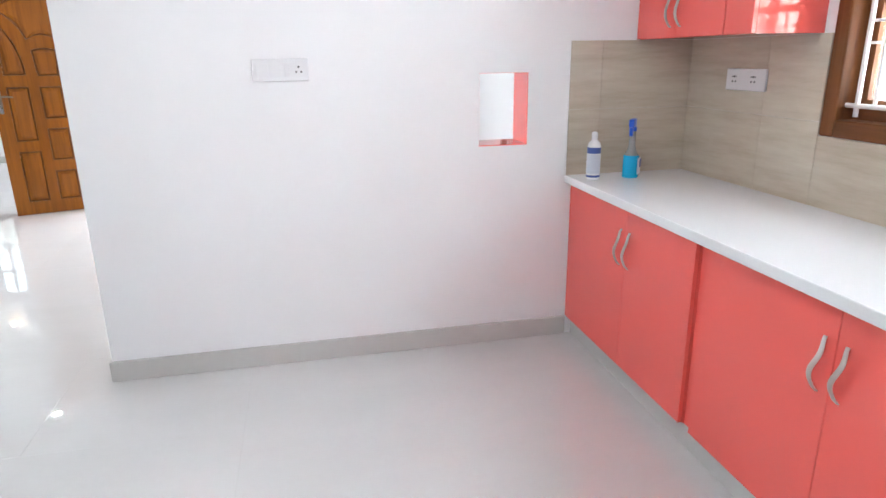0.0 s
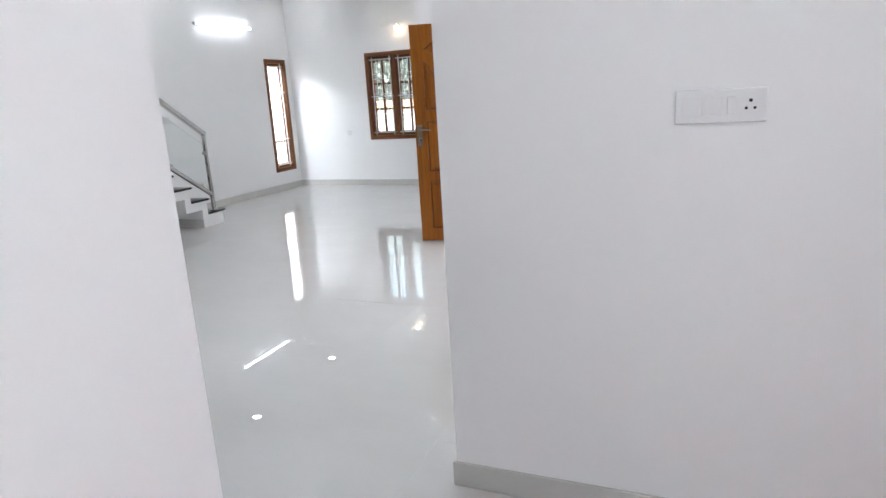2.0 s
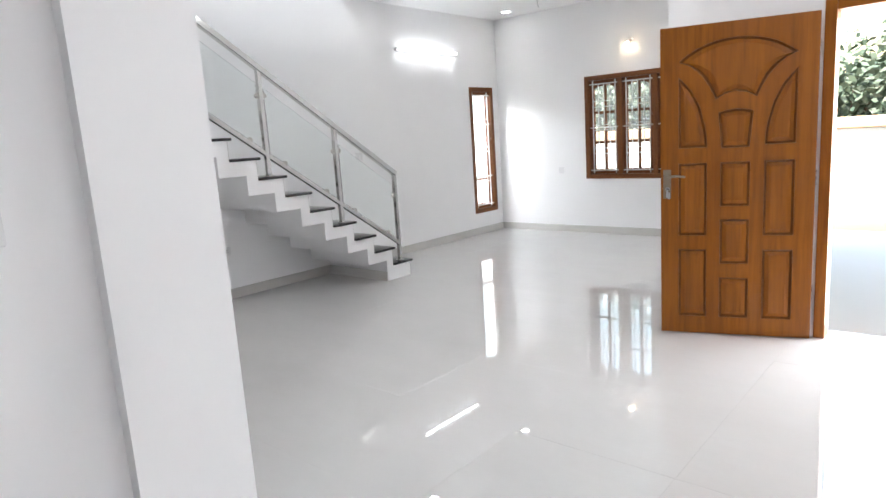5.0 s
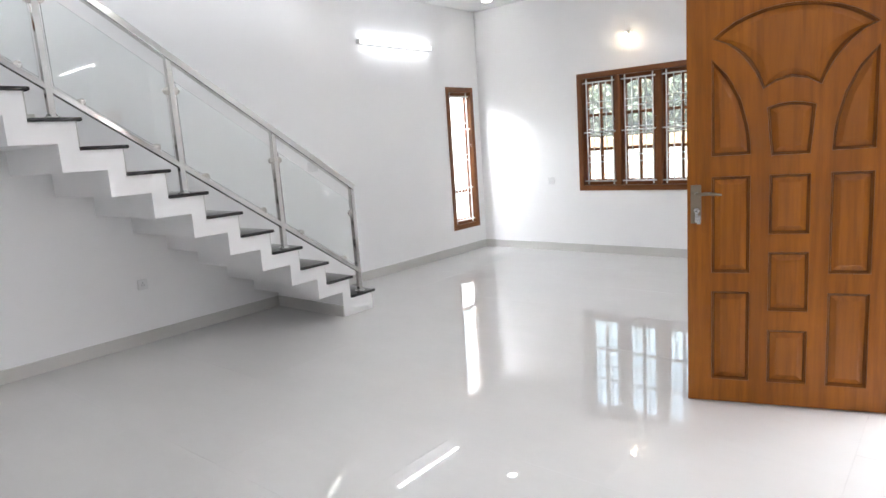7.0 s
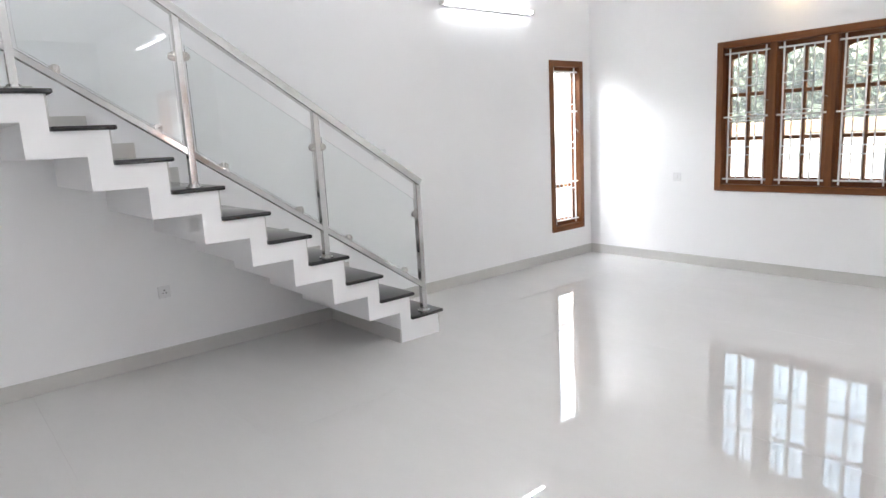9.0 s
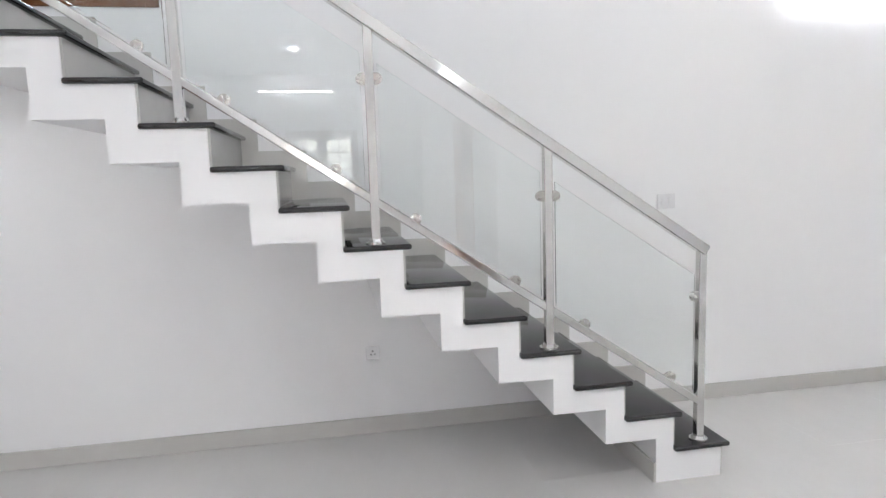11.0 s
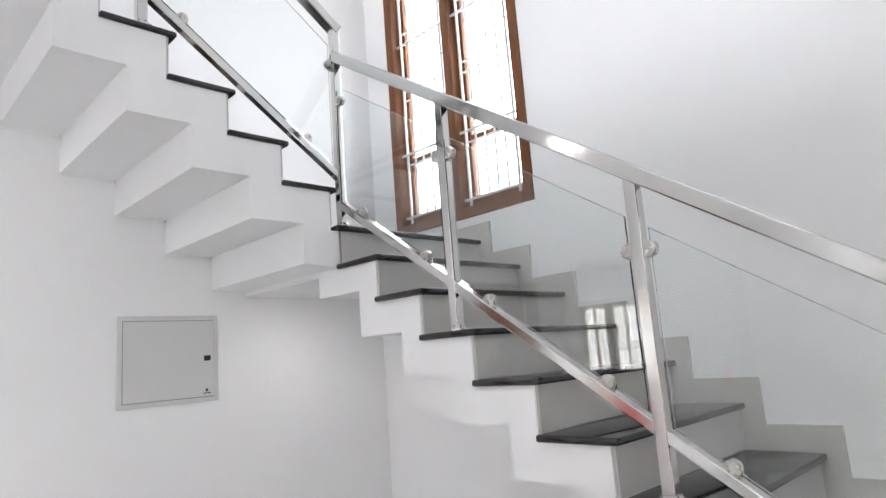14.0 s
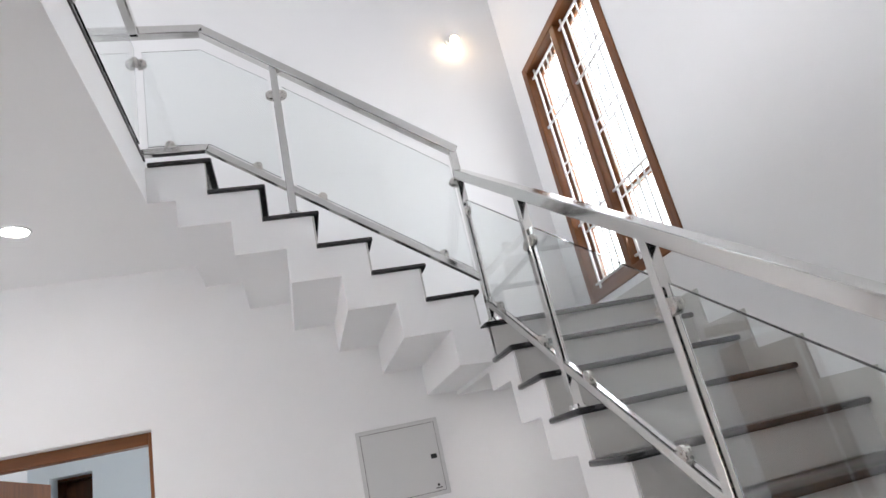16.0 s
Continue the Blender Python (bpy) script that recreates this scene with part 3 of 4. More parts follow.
# ---- entrance door leaf, standing open ----
def arc_points(c, r, a0, a1, n):
    return [(c[0] + r * math.cos(radians(a0 + (a1 - a0) * k / n)), c[1] + r * math.sin(radians(a0 + (a1 - a0) * k / n))) for k in range(n + 1)]


def rect(u0, u1, v0, v1):
    return [(u0, v0), (u1, v0), (u1, v1), (u0, v1)]


W, H, T = 0.92, 2.06, 0.042
mid = W / 2
flip = lambda pts: [(W - u, v) for u, v in pts][::-1]
both = lambda half: [(mid + u, v) for u, v in half] + [(mid - u, v) for u, v in half[::-1] if u > 0]
side = [(0.114, 1.278), (0.289, 1.278), (0.286, 1.35), (0.275, 1.425), (0.244, 1.545), (0.19, 1.655), (0.114, 1.742)]
fan = both([(0, 1.628), (0.065, 1.614), (0.121, 1.582), (0.138, 1.625), (0.158, 1.665), (0.187, 1.712), (0.22, 1.754), (0.255, 1.787), (0.29, 1.813), (0.345, 1.836),
            (0.30, 1.871), (0.25, 1.903), (0.19, 1.929), (0.13, 1.947), (0.065, 1.958), (0, 1.962)])
heart = both([(0, 1.268), (0.083, 1.268), (0.090, 1.34), (0.103, 1.496), (0.052, 1.511), (0, 1.516)])
PANELS = [fan, side, flip(side), heart,
          rect(0.114, 0.289, 0.688, 1.176), rect(W - 0.289, W - 0.114, 0.688, 1.176),
          rect(0.114, 0.289, 0.12, 0.592), rect(W - 0.289, W - 0.114, 0.12, 0.592),
          rect(mid - 0.088, mid + 0.088, 0.884, 1.175), rect(mid - 0.088, mid + 0.088, 0.495, 0.795), rect(mid - 0.088, mid + 0.088, 0.12, 0.398)]


def inside(p, loop):
    hit = False
    for (u0, v0), (u1, v1) in zip(loop, loop[1:] + loop[:1]):
        if (v0 > p.z) != (v1 > p.z) and p.x < u0 + (p.z - v0) / (v1 - v0) * (u1 - u0):
            hit = not hit
    return hit


def terraces(bm, loop, face, depth, steps, radial):
    """Rings stepping in from a loop: each by (inset, lift). radial: towards the middle, for shapes with sharp tips."""
    n = len(loop)
    area = sum(a[0] * b[1] - b[0] * a[1] for a, b in zip(loop, loop[1:] + loop[:1]))
    turn = 1 if area > 0 else -1
    cu, cv = mid, 1.79
    loops = [[bm.verts.new((u, face * depth, v)) for u, v in loop]]
    total, y = 0.0, depth
    for inset, lift in steps:
        total += inset
        y += lift
        pts = []
        for k in range(n):
            (u0, v0), (u, v), (u1, v1) = loop[k - 1], loop[k], loop[(k + 1) % n]
            if radial:
                r = math.hypot((u - cu) * 0.62, v - cv)
                q = max(0.05, 1 - total / r)
                pts.append((cu + (u - cu) * q, cv + (v - cv) * q))
                continue
            a, b = Vector((u - u0, v - v0)).normalized(), Vector((u1 - u, v1 - v)).normalized()
            na, nb = Vector((-a.y, a.x)) * turn, Vector((-b.y, b.x)) * turn
            w = (na + nb).normalized()
            reach = min(2.2, 1 / max(0.2, w.dot(na)))
            pts.append((u + w.x * total * reach, v + w.y * total * reach))
        loops.append([bm.verts.new((u, face * y, v)) for u, v in pts])
        for k in range(n):
            a, b = loops[-2], loops[-1]
            bm.faces.new((a[k], a[(k + 1) % n], b[(k + 1) % n], b[k]))
    return [tuple(v.co) for v in loops[-1]], loops


def door_leaf(m):
    door = thing("entrance_door", m, "open carved teak entrance door leaf with raised panels and lever handle", "door")

    def add(nm, bm, mt, parent=None, lb="", smooth=False):
        ob = part(nm, bm, mt, None, lb, smooth)
        ob.parent = parent or door
        return ob

    for face in (-1, 1):
        y = face * T / 2
        bm = bmesh.new()
        edges = []
        for loop in [rect(0, W, 0, H)] + PANELS:
            vs = [bm.verts.new((u, y, v)) for u, v in loop]
            edges += [bm.edges.new((vs[k], vs[(k + 1) % len(vs)])) for k in range(len(vs))]
        bmesh.ops.triangle_fill(bm, use_beauty=True, use_dissolve=False, edges=edges)
        holes = [f for f in bm.faces if any(inside(f.calc_center_median(), loop) for loop in PANELS)]
        bmesh.ops.delete(bm, geom=holes, context="FACES_ONLY")
        faces = [f for f in bm.faces]
        ext = bmesh.ops.extrude_face_region(bm, geom=faces)
        vv = [g for g in ext["geom"] if isinstance(g, bmesh.types.BMVert)]
        bmesh.ops.translate(bm, verts=vv, vec=(0, -face * 0.0175, 0))
        add("leaf_frame", bm, TEAK_V, None, "varnished teak stiles and rails")
    add("core", box(bmesh.new(), 0.004, W - 0.004, -0.0032, 0.0032, 0.004, H - 0.004), TEAK_V)
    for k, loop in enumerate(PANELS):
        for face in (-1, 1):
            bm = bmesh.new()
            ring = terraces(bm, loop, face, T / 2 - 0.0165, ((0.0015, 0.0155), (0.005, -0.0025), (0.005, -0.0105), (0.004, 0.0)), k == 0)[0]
            mould = add("moulding", bm, GROOVE_TEAK, None, "carved teak moulding, coloured darker as groove shade" if k == 0 else "")
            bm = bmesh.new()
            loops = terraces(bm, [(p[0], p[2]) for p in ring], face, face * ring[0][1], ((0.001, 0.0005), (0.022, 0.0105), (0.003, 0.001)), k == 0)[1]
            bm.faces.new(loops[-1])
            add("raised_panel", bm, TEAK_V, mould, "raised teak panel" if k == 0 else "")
    for face in (-1, 1):
        y = face * T / 2
        lo, hi = sorted((y, y + face * 0.005))
        pl = add("lock_plate", soft(box(bmesh.new(), 0.016, 0.066, lo, hi, 0.945, 1.14), 0.002), ANTIQUE, None, "aged brass-grey lock plate")
        bm = rod(bmesh.new(), (0.044, y, 1.095), (0.044, y + face * 0.05, 1.095), 0.009, 16)
        rod(bm, (0.044, y + face * 0.047, 1.095), (0.10, y + face * 0.052, 1.098), 0.0085, 14)
        rod(bm, (0.10, y + face * 0.052, 1.098), (0.158, y + face * 0.047, 1.090), 0.0085, 14, 0.006)
        add("handle", bm, ANTIQUE, pl, "aged brass-grey lever handle", True)
        bm = rod(bmesh.new(), (0.044, y, 1.01), (0.044, y + face * 0.012, 1.01), 0.014, 18)
        add("lock_cylinder", bm, STEEL, pl, "", True)
    y = -T / 2
    bm = rod(bmesh.new(), (0.044, y - 0.012, 1.01), (0.044, y - 0.034, 1.007), 0.006, 10)
    box(bm, 0.036, 0.05, y - 0.045, y - 0.04, 0.955, 1.007)
    box(bm, 0.045, 0.062, y - 0.040, y - 0.036, 0.945, 0.99)
    add("keys", bm, STEEL, None, "bunch of steel keys hanging in the lock")
    bm = bmesh.new()
    for v in (0.25, 1.0, 1.8):
        rod(bm, (W + 0.004, T / 2, v), (W + 0.004, T / 2, v + 0.1), 0.007, 12)
    add("hinge", bm, BRUSHED, None, "steel butt hinges", True)
    return door


door_leaf(Matrix.Translation((4.012, -0.655, 0.008)) @ pose(0, 0, 0, 0, 0, math.degrees(math.atan2(0.290, 0.868))))
fr = thing("door_1", (5.38, -0.21, 0), "varnished teak entrance door frame", "door frame", "", "structure")
part("jamb", cut(4.9, 4.965, -0.33, -0.2, 0, 2.13, bevel=0.005), TEAK_V, fr)
part("jamb", cut(5.795, 5.86, -0.33, -0.2, 0, 2.13, bevel=0.005), TEAK_V, fr)
part("head", cut(4.965, 5.795, -0.33, -0.2, 2.065, 2.13, bevel=0.005), TEAK_H, fr)

# ---- doorway and room under the upper flight ----
fr = thing("door_2", (3.1, S - 0.14, 0), "varnished teak inner door frame set back in the wall", "door frame", "", "structure")
part("jamb", cut(2.67, 2.71, S - 0.2, S - 0.1, 0, 2.2, bevel=0.004), FRAME_V, fr)
part("jamb", cut(3.56, 3.6, S - 0.2, S - 0.1, 0, 2.2, bevel=0.004), FRAME_V, fr)
part("head", cut(2.71, 3.56, S - 0.2, S - 0.1, 2.135, 2.2, bevel=0.004), FRAME_H, fr)
wall("wall_room_back", "pale blue painted wall of the back room with a recessed opening", "y", -6.1, -5.9, 0, 3.955, -0.1, CZ, [(3.5, 3.81, 1.15, 2.25)], ROOM)
structure("floor_room", box(bmesh.new(), 0, 3.955, -6.6, S - 0.2, -0.1, 0), FLOOR, "glossy white floor of the back room", "floor")
# unseen wall; its opening is added to let the fill lamp in
wall("wall_room_west", "pale blue painted side wall of the back room, unseen, with an added light opening", "x", -0.2, 0, -6.6, S - 0.38, -0.1, CZ, [(-5.65, -4.75, 1.0, 2.2)], ROOM)
wall("wall_room_end", "pale blue painted wall closing the back room", "y", -6.6, -6.5, 0, 3.955, -0.1, CZ, (), ROOM)
cup = thing("wall_cupboard", (3.65, -6.1, 1.15), "dark wooden open wall cupboard recessed in the back room", "cupboard")
part("back", box(bmesh.new(), 3.5, 3.81, -6.33, -6.31, 1.15, 2.25), FRAME_V, cup)
part("side", box(bmesh.new(), 3.48, 3.5, -6.33, -6.1, 1.15, 2.25), FRAME_V, cup)
part("side", box(bmesh.new(), 3.81, 3.83, -6.33, -6.1, 1.15, 2.25), FRAME_V, cup)
part("top", box(bmesh.new(), 3.5, 3.81, -6.309, -6.1, 2.23, 2.25), FRAME_H, cup)
part("shelf", box(bmesh.new(), 3.5, 3.81, -6.309, -6.11, 1.78, 1.8), FRAME_H, cup)
part("shelf", box(bmesh.new(), 3.5, 3.81, -6.309, -6.11, 1.15, 1.17), FRAME_H, cup)
tagged(part("storage_box", cut(3.54, 3.76, -6.3, -6.15, 1.8005, 1.95, bevel=0.006), RED), "small red box standing on the cupboard shelf", "box")
leaf = thing("inner_door", (3.53, -4.6, 0), "plain grey-brown inner door leaf standing open into the back room", "door")
part("leaf", cut(3.505, 3.54, -5.03, -4.19, 0.01, 2.12, bevel=0.003), FRAME_V, leaf)
part("handle", rod(rod(bmesh.new(), (3.505, -4.96, 1.02), (3.455, -4.96, 1.02), 0.009, 12), (3.457, -4.96, 1.02), (3.457, -4.85, 1.02), 0.008, 12), BRUSHED, leaf, "steel lever handle", True)

# ---- fixtures ----
def plate(name, label, m, w, h, items):
    """A wall plate. Local x along the wall, z up, -y out of the wall; items: (kind, centre)."""
    p = thing(name, m, label, "socket" if any(k == "s" for k, c in items) else "switch")
    body = part("plate", soft(box(bmesh.new(), -w / 2, w / 2, -0.011, 0.0, -h / 2, h / 2), 0.004, 3), PLASTIC)
    body.parent = p
    for k, c in items:
        if k == "r":
            ob = part("rocker", soft(box(bmesh.new(), c - 0.011, c + 0.011, -0.0165, -0.0105, -0.024, 0.024), 0.002), PLASTIC)
        elif k == "b":
            ob = part("blank", soft(box(bmesh.new(), c - 0.024, c + 0.024, -0.0125, -0.0105, -0.026, 0.026), 0.0015), PLASTIC)
        else:
            bm = bmesh.new()
            rod(bm, (c, -0.0121, 0.012), (c, -0.0105, 0.012), 0.0048, 12)
            for sx in (-1, 1):
                rod(bm, (c + sx * 0.0105, -0.0121, -0.008), (c + sx * 0.0105, -0.0105, -0.008), 0.004, 12)
                if k == "s5":
                    rod(bm, (c + sx * 0.0125, -0.0121, 0.012), (c + sx * 0.0125, -0.0105, 0.012), 0.003, 12)
            ob = part("socket_holes", bm, DARK)
        ob.parent = body
    return p


plate("switch_socket", "long white switch plate with a three-pin socket", pose(6.64, K, 1.35), 0.232, 0.092, [("b", -0.075), ("b", -0.02), ("r", 0.028), ("s", 0.075)])
plate("socket", "white socket plate with one switch", pose(4.155, -4.597, 1.348, 0, 0, 90), 0.142, 0.092, [("s", -0.028), ("r", 0.032)])
plate("socket", "small flush white three-pin socket under the staircase", pose(0, -1.66, 0.487, 0, 0, 90), 0.08, 0.08, [("s", 0.0)])
plate("socket", "small white socket plate below the front window", pose(1.07, N, 0.887, 0, 0, 0), 0.085, 0.085, [("r", 0.0)])
plate("switch", "small white switch plate on the stair wall", pose(0, 0.192, 1.3, 0, 0, 90), 0.12, 0.09, [("r", -0.025), ("r", 0.025)])
plate("switch_socket", "white socket plate on the beige tiles", pose(E - 0.01, -4.79, 1.285, 0, 0, -90), 0.25, 0.09, [("s5", -0.07), ("s5", 0.05)])

db = thing("distribution_box", pose(1.35, S, 1.745, 0, 0, 180), "flush off-white metal electrical distribution box on the wall", "electrical box")
for nm, bm, mt, lb in (
    ("frame", soft(box(bmesh.new(), -0.243, 0.243, -0.012, 0.0, -0.215, 0.215), 0.003), METALBOX, ""),
    ("door", soft(box(bmesh.new(), -0.218, 0.218, -0.019, -0.0125, -0.19, 0.19), 0.003), METALBOX, "hinged metal cover"),
    # no real gap here: its shade is a dark strip on the frame
    ("gap_shade_strip", box(box(box(box(bmesh.new(), -0.2203, 0.2203, -0.0123, -0.0119, 0.19, 0.1923), -0.2203, 0.2203, -0.0123, -0.0119, -0.1923, -0.19), -0.2203, -0.218, -0.0123, -0.0119, -0.19, 0.19), 0.218, 0.2203, -0.0123, -0.0119, -0.19, 0.19), DARK, "thin dark strip laid as the shade of the gap round the cover"),
    ("latch", soft(box(bmesh.new(), 0.165, 0.2, -0.022, -0.0185, -0.013, 0.013), 0.002), DARK, "black latch"),
    ("badge", box(box(bmesh.new(), 0.172, 0.186, -0.0195, -0.0188, -0.165, -0.152), 0.16, 0.198, -0.0195, -0.0188, -0.176, -0.171), DARK, "small dark badge"),
):
    ob = part(nm, bm, mt, None, lb)
    ob.parent = db


def tube_light(m, label):
    t = thing("tube_light", m, label, "wall light", "tube lights")
    for nm, bm, mt, lb in (
        ("batten", soft(box(bmesh.new(), -0.6, 0.6, -0.03, 0.0, -0.02, 0.02), 0.004), IRON, "white metal batten"),
        ("end_cap", soft(box(bmesh.new(), -0.607, -0.575, -0.062, -0.0305, -0.02, 0.02), 0.004), IRON, ""),
        ("end_cap", soft(box(bmesh.new(), 0.575, 0.607, -0.062, -0.0305, -0.02, 0.02), 0.004), IRON, ""),
        ("tube", rod(bmesh.new(), (-0.574, -0.047, 0), (0.574, -0.047, 0), 0.0135, 16), TUBE, "lit white fluorescent tube"),
    ):
        ob = part(nm, bm, mt, None, lb, nm == "tube")
        ob.parent = t


tube_light(pose(0, 1.535, 2.58, 0, 0, 90), "lit fluorescent tube light on the white stair wall")
tube_light(pose(E, -2.28, 2.85, 0, 0, -90), "lit fluorescent tube light on the east wall")
tube_light(pose(5.7, -0.31, 2.72), "lit fluorescent tube light above the entrance door")


def wall_lamp(m, label):
    t = thing("wall_lamp", m, label, "wall lamp", "wall lamps")
    bm = rod(bmesh.new(), (0, 0, 0), (0, -0.014, 0), 0.042, 24)
    bm2 = rod(bmesh.new(), (0, -0.014, 0), (0, -0.05, -0.012), 0.018, 16)
    rod(bm2, (0, -0.05, -0.004), (0, -0.075, -0.03), 0.02, 16)
    bm3 = bmesh.new()
    bmesh.ops.create_uvsphere(bm3, u_segments=20, v_segments=12, radius=0.033, matrix=Matrix.Translation((0, -0.1, -0.062)))
    rod(bm3, (0, -0.075, -0.03), (0, -0.09, -0.048), 0.016, 16, 0.024)
    for nm, bm_, mt, lb in (("back_plate", bm, IRON, "round white holder"), ("arm", bm2, IRON, "lamp holder"), ("bulb", bm3, BULB, "lit warm white bulb")):
        ob = part(nm, bm_, mt, None, lb, True)
        ob.parent = t


wall_lamp(pose(2.12, N, 2.53), "lit warm bulb in a white wall holder above the front window")
wall_lamp(pose(0.40, S, 4.68, 0, 0, 180), "lit warm bulb in a white wall holder above the stairs")


def downlight(x, y, z, disc=SPOT):
    t = thing("downlight", (x, y, z), "small round lit ceiling downlight", "ceiling light", "downlights")
    bm = bmesh.new()
    n = 28
    rings = [[bm.verts.new((r * math.cos(2 * math.pi * k / n), r * math.sin(2 * math.pi * k / n), h)) for k in range(n)] for r, h in ((0.07, 0.0), (0.068, -0.006), (0.058, -0.007), (0.056, -0.001))]
    for a, b in zip(rings, rings[1:]):
        for k in range(n):
            bm.faces.new((a[k], a[(k + 1) % n], b[(k + 1) % n], b[k]))
    ob = part("rim", bm, IRON, None, "white trim ring", True)
    ob.parent = t
    ob = part("diffuser", rod(bmesh.new(), (0, 0, -0.001), (0, 0, -0.004), 0.0555, 28), disc, None, "lit diffuser")
    ob.parent = t


# bright discs that fill the hall; the last two are unseen, added lamps
for x, y in ((3.22, -0.95), (3.2, 1.2), (6.5, -2.2)):
    downlight(x, y, CZ)
for x, y in ((0.5, 2.7), (0.56, 0.49), (3.06, -3.24)):
    downlight(x, y, CZ, SPOT_LOW)
downlight(0.72, -3.42, 2.06, SPOT_LOW)
downlight(6.3, -6.3, CZ, SPOT_KITCHEN)

# loose fan wire hanging from the ceiling
cu = bpy.data.curves.new("fan_wire", "CURVE")
cu.dimensions, cu.bevel_depth, cu.bevel_resolution = "3D", 0.005, 2
sp = cu.splines.new("BEZIER")
sp.bezier_points.add(2)
for bp, co in zip(sp.bezier_points, ((1.22, 2.35, CZ), (1.235, 2.34, 3.06), (1.26, 2.325, 3.0))):
    bp.co, bp.handle_left_type, bp.handle_right_type = co, "AUTO", "AUTO"
cu.materials.append(METALBOX)
tagged(new("fan_wire", cu), "short grey wire end hanging from the ceiling", "wire")

# ---- kitchen ----
CT = 0.838            # worktop height
XF = 7.97             # face of the base cabinet doors


def bow_handle(parent, x, y, z0, z1, out=-1):
    """A bowed steel pull, upright, standing off a face at x."""
    bm, rings, n = bmesh.new(), [], 17
    for k in range(n):
        t = k / (n - 1)
        c = Vector((x + out * (0.003 + 0.026 * math.sin(math.pi * t) ** 0.7), y + 0.014 * math.sin(2 * math.pi * t) * (0.6 + 0.4 * t), z0 + (z1 - z0) * t))
        wide = 0.0055 + 0.003 * math.sin(math.pi * t)
        rings.append([bm.verts.new(c + Vector((0.0045 * math.cos(q * math.pi / 5), wide * math.sin(q * math.pi / 5), 0))) for q in range(10)])
    for a, b in zip(rings, rings[1:]):
        for q in range(10):
            bm.faces.new((a[q], a[(q + 1) % 10], b[(q + 1) % 10], b[q]))
    bm.faces.new(rings[0][::-1])
    bm.faces.new(rings[-1])
    part("handle", bm, PULL, parent, "bowed brushed steel pull handle", True)


def base_cabinet(y0, y1, label, off=0.0):
    """Two-door base unit between y0 and y1 (y0 > y1)."""
    c = thing("base_cabinet", ((XF + E) / 2, (y0 + y1) / 2, 0), label, "cabinet", "kitchen base cabinets")
    part("body", box(bmesh.new(), XF + 0.019, E, y1 + 0.001, y0 - 0.001, 0.1, CT - 0.04), RED, c)
    part("plinth", box(bmesh.new(), XF + 0.035, E, y1, y0, 0.0, 0.0995), SKIRT, c, "grey tiled plinth")
    m = (y0 + y1) / 2 + off
    for a, b, hy in ((y0 - 0.002, m + 0.0008, m + 0.035), (m - 0.0008, y1 + 0.002, m - 0.035)):
        d = part("door", cut(XF, XF + 0.018, b, a, 0.102, CT - 0.042, bevel=0.0015, segments=1), RED, c, "glossy coral red laminate door")
        bow_handle(d, XF, hy, 0.55, 0.705)


base_cabinet(K - 0.006, -5.41, "glossy coral red two-door base cabinet under the worktop", -0.05)
f = thing("filler_panel", (XF + 0.05, -5.44, 0), "recessed coral red filler between two base cabinets", "cabinet panel")
part("panel", box(bmesh.new(), XF + 0.024, XF + 0.04, -5.47, -5.411, 0.1, CT - 0.04), RED, f)
part("plinth", box(bmesh.new(), XF + 0.035, XF + 0.05, -5.47, -5.411, 0, 0.0995), SKIRT, f)
base_cabinet(-5.471, -6.48, "glossy coral red two-door base cabinet under the window", -0.037)
base_cabinet(-6.481, -7.48, "glossy coral red two-door base cabinet under the window")
base_cabinet(-7.481, -8.49, "glossy coral red two-door base cabinet at the end")
tagged(part("worktop", cut(XF - 0.032, E, -8.5, K, CT - 0.038, CT, bevel=0.004, segments=2), QUARTZ), "white quartz kitchen worktop with a plain front edge", "worktop")


def wall_cabinet(y0, y1, doors, label):
    c = thing("wall_cabinet", (E - 0.15, (y0 + y1) / 2, 1.458), label, "cabinet", "kitchen wall cabinets")
    x0 = E - 0.3
    part("body", box(bmesh.new(), x0 + 0.019, E, y1 + 0.001, y0 - 0.001, 1.458, 2.2), RED, c)
    n = len(doors)
    for k in range(n):
        a, b = y0 + (y1 - y0) * k / n - 0.0015, y0 + (y1 - y0) * (k + 1) / n + 0.0015
        d = part("door", cut(x0, x0 + 0.018, b, a, 1.460, 2.198, bevel=0.0015, segments=1), RED, c, "glossy coral red laminate door")
        if doors[k]:
            bow_handle(d, x0, (b + 0.035) if doors[k] > 0 else (a - 0.035), 1.5, 1.66)


wall_cabinet(K - 0.003, -5.0, (1, -1), "glossy coral red two-door wall cabinet")
wall_cabinet(-5.002, -5.16, (0,), "narrow glossy coral red wall cabinet beside the window")

# beige splashback tiles, large format
sb = tagged(part("splashback", box(box(bmesh.new(), 7.945, E, K - 0.004, K, CT, 1.457), E - 0.004, E, -8.5, K - 0.004, CT, 1.098), GROUT), "beige wood-grain tiled splashback above the worktop", "splashback", "", "structure")
for k in range(2):
    for a, b in ((7.945, 8.1), (8.1015, E - 0.004)):
        z0, z1 = (CT, 1.147) if k == 0 else (1.1485, 1.457)
        part("tile", box(bmesh.new(), a, b, K - 0.009, K - 0.004, z0, z1), SPLASH, sb, "beige wood-grain ceramic tile")
ye = K - 0.0095
for y0, y1 in ((ye, -4.9), (-4.9015, -5.21)):
    for z0, z1 in ((CT, 1.147), (1.1485, 1.457)):
        part("tile", box(bmesh.new(), E - 0.009, E - 0.004, y1, y0, z0, z1), SPLASH, sb)
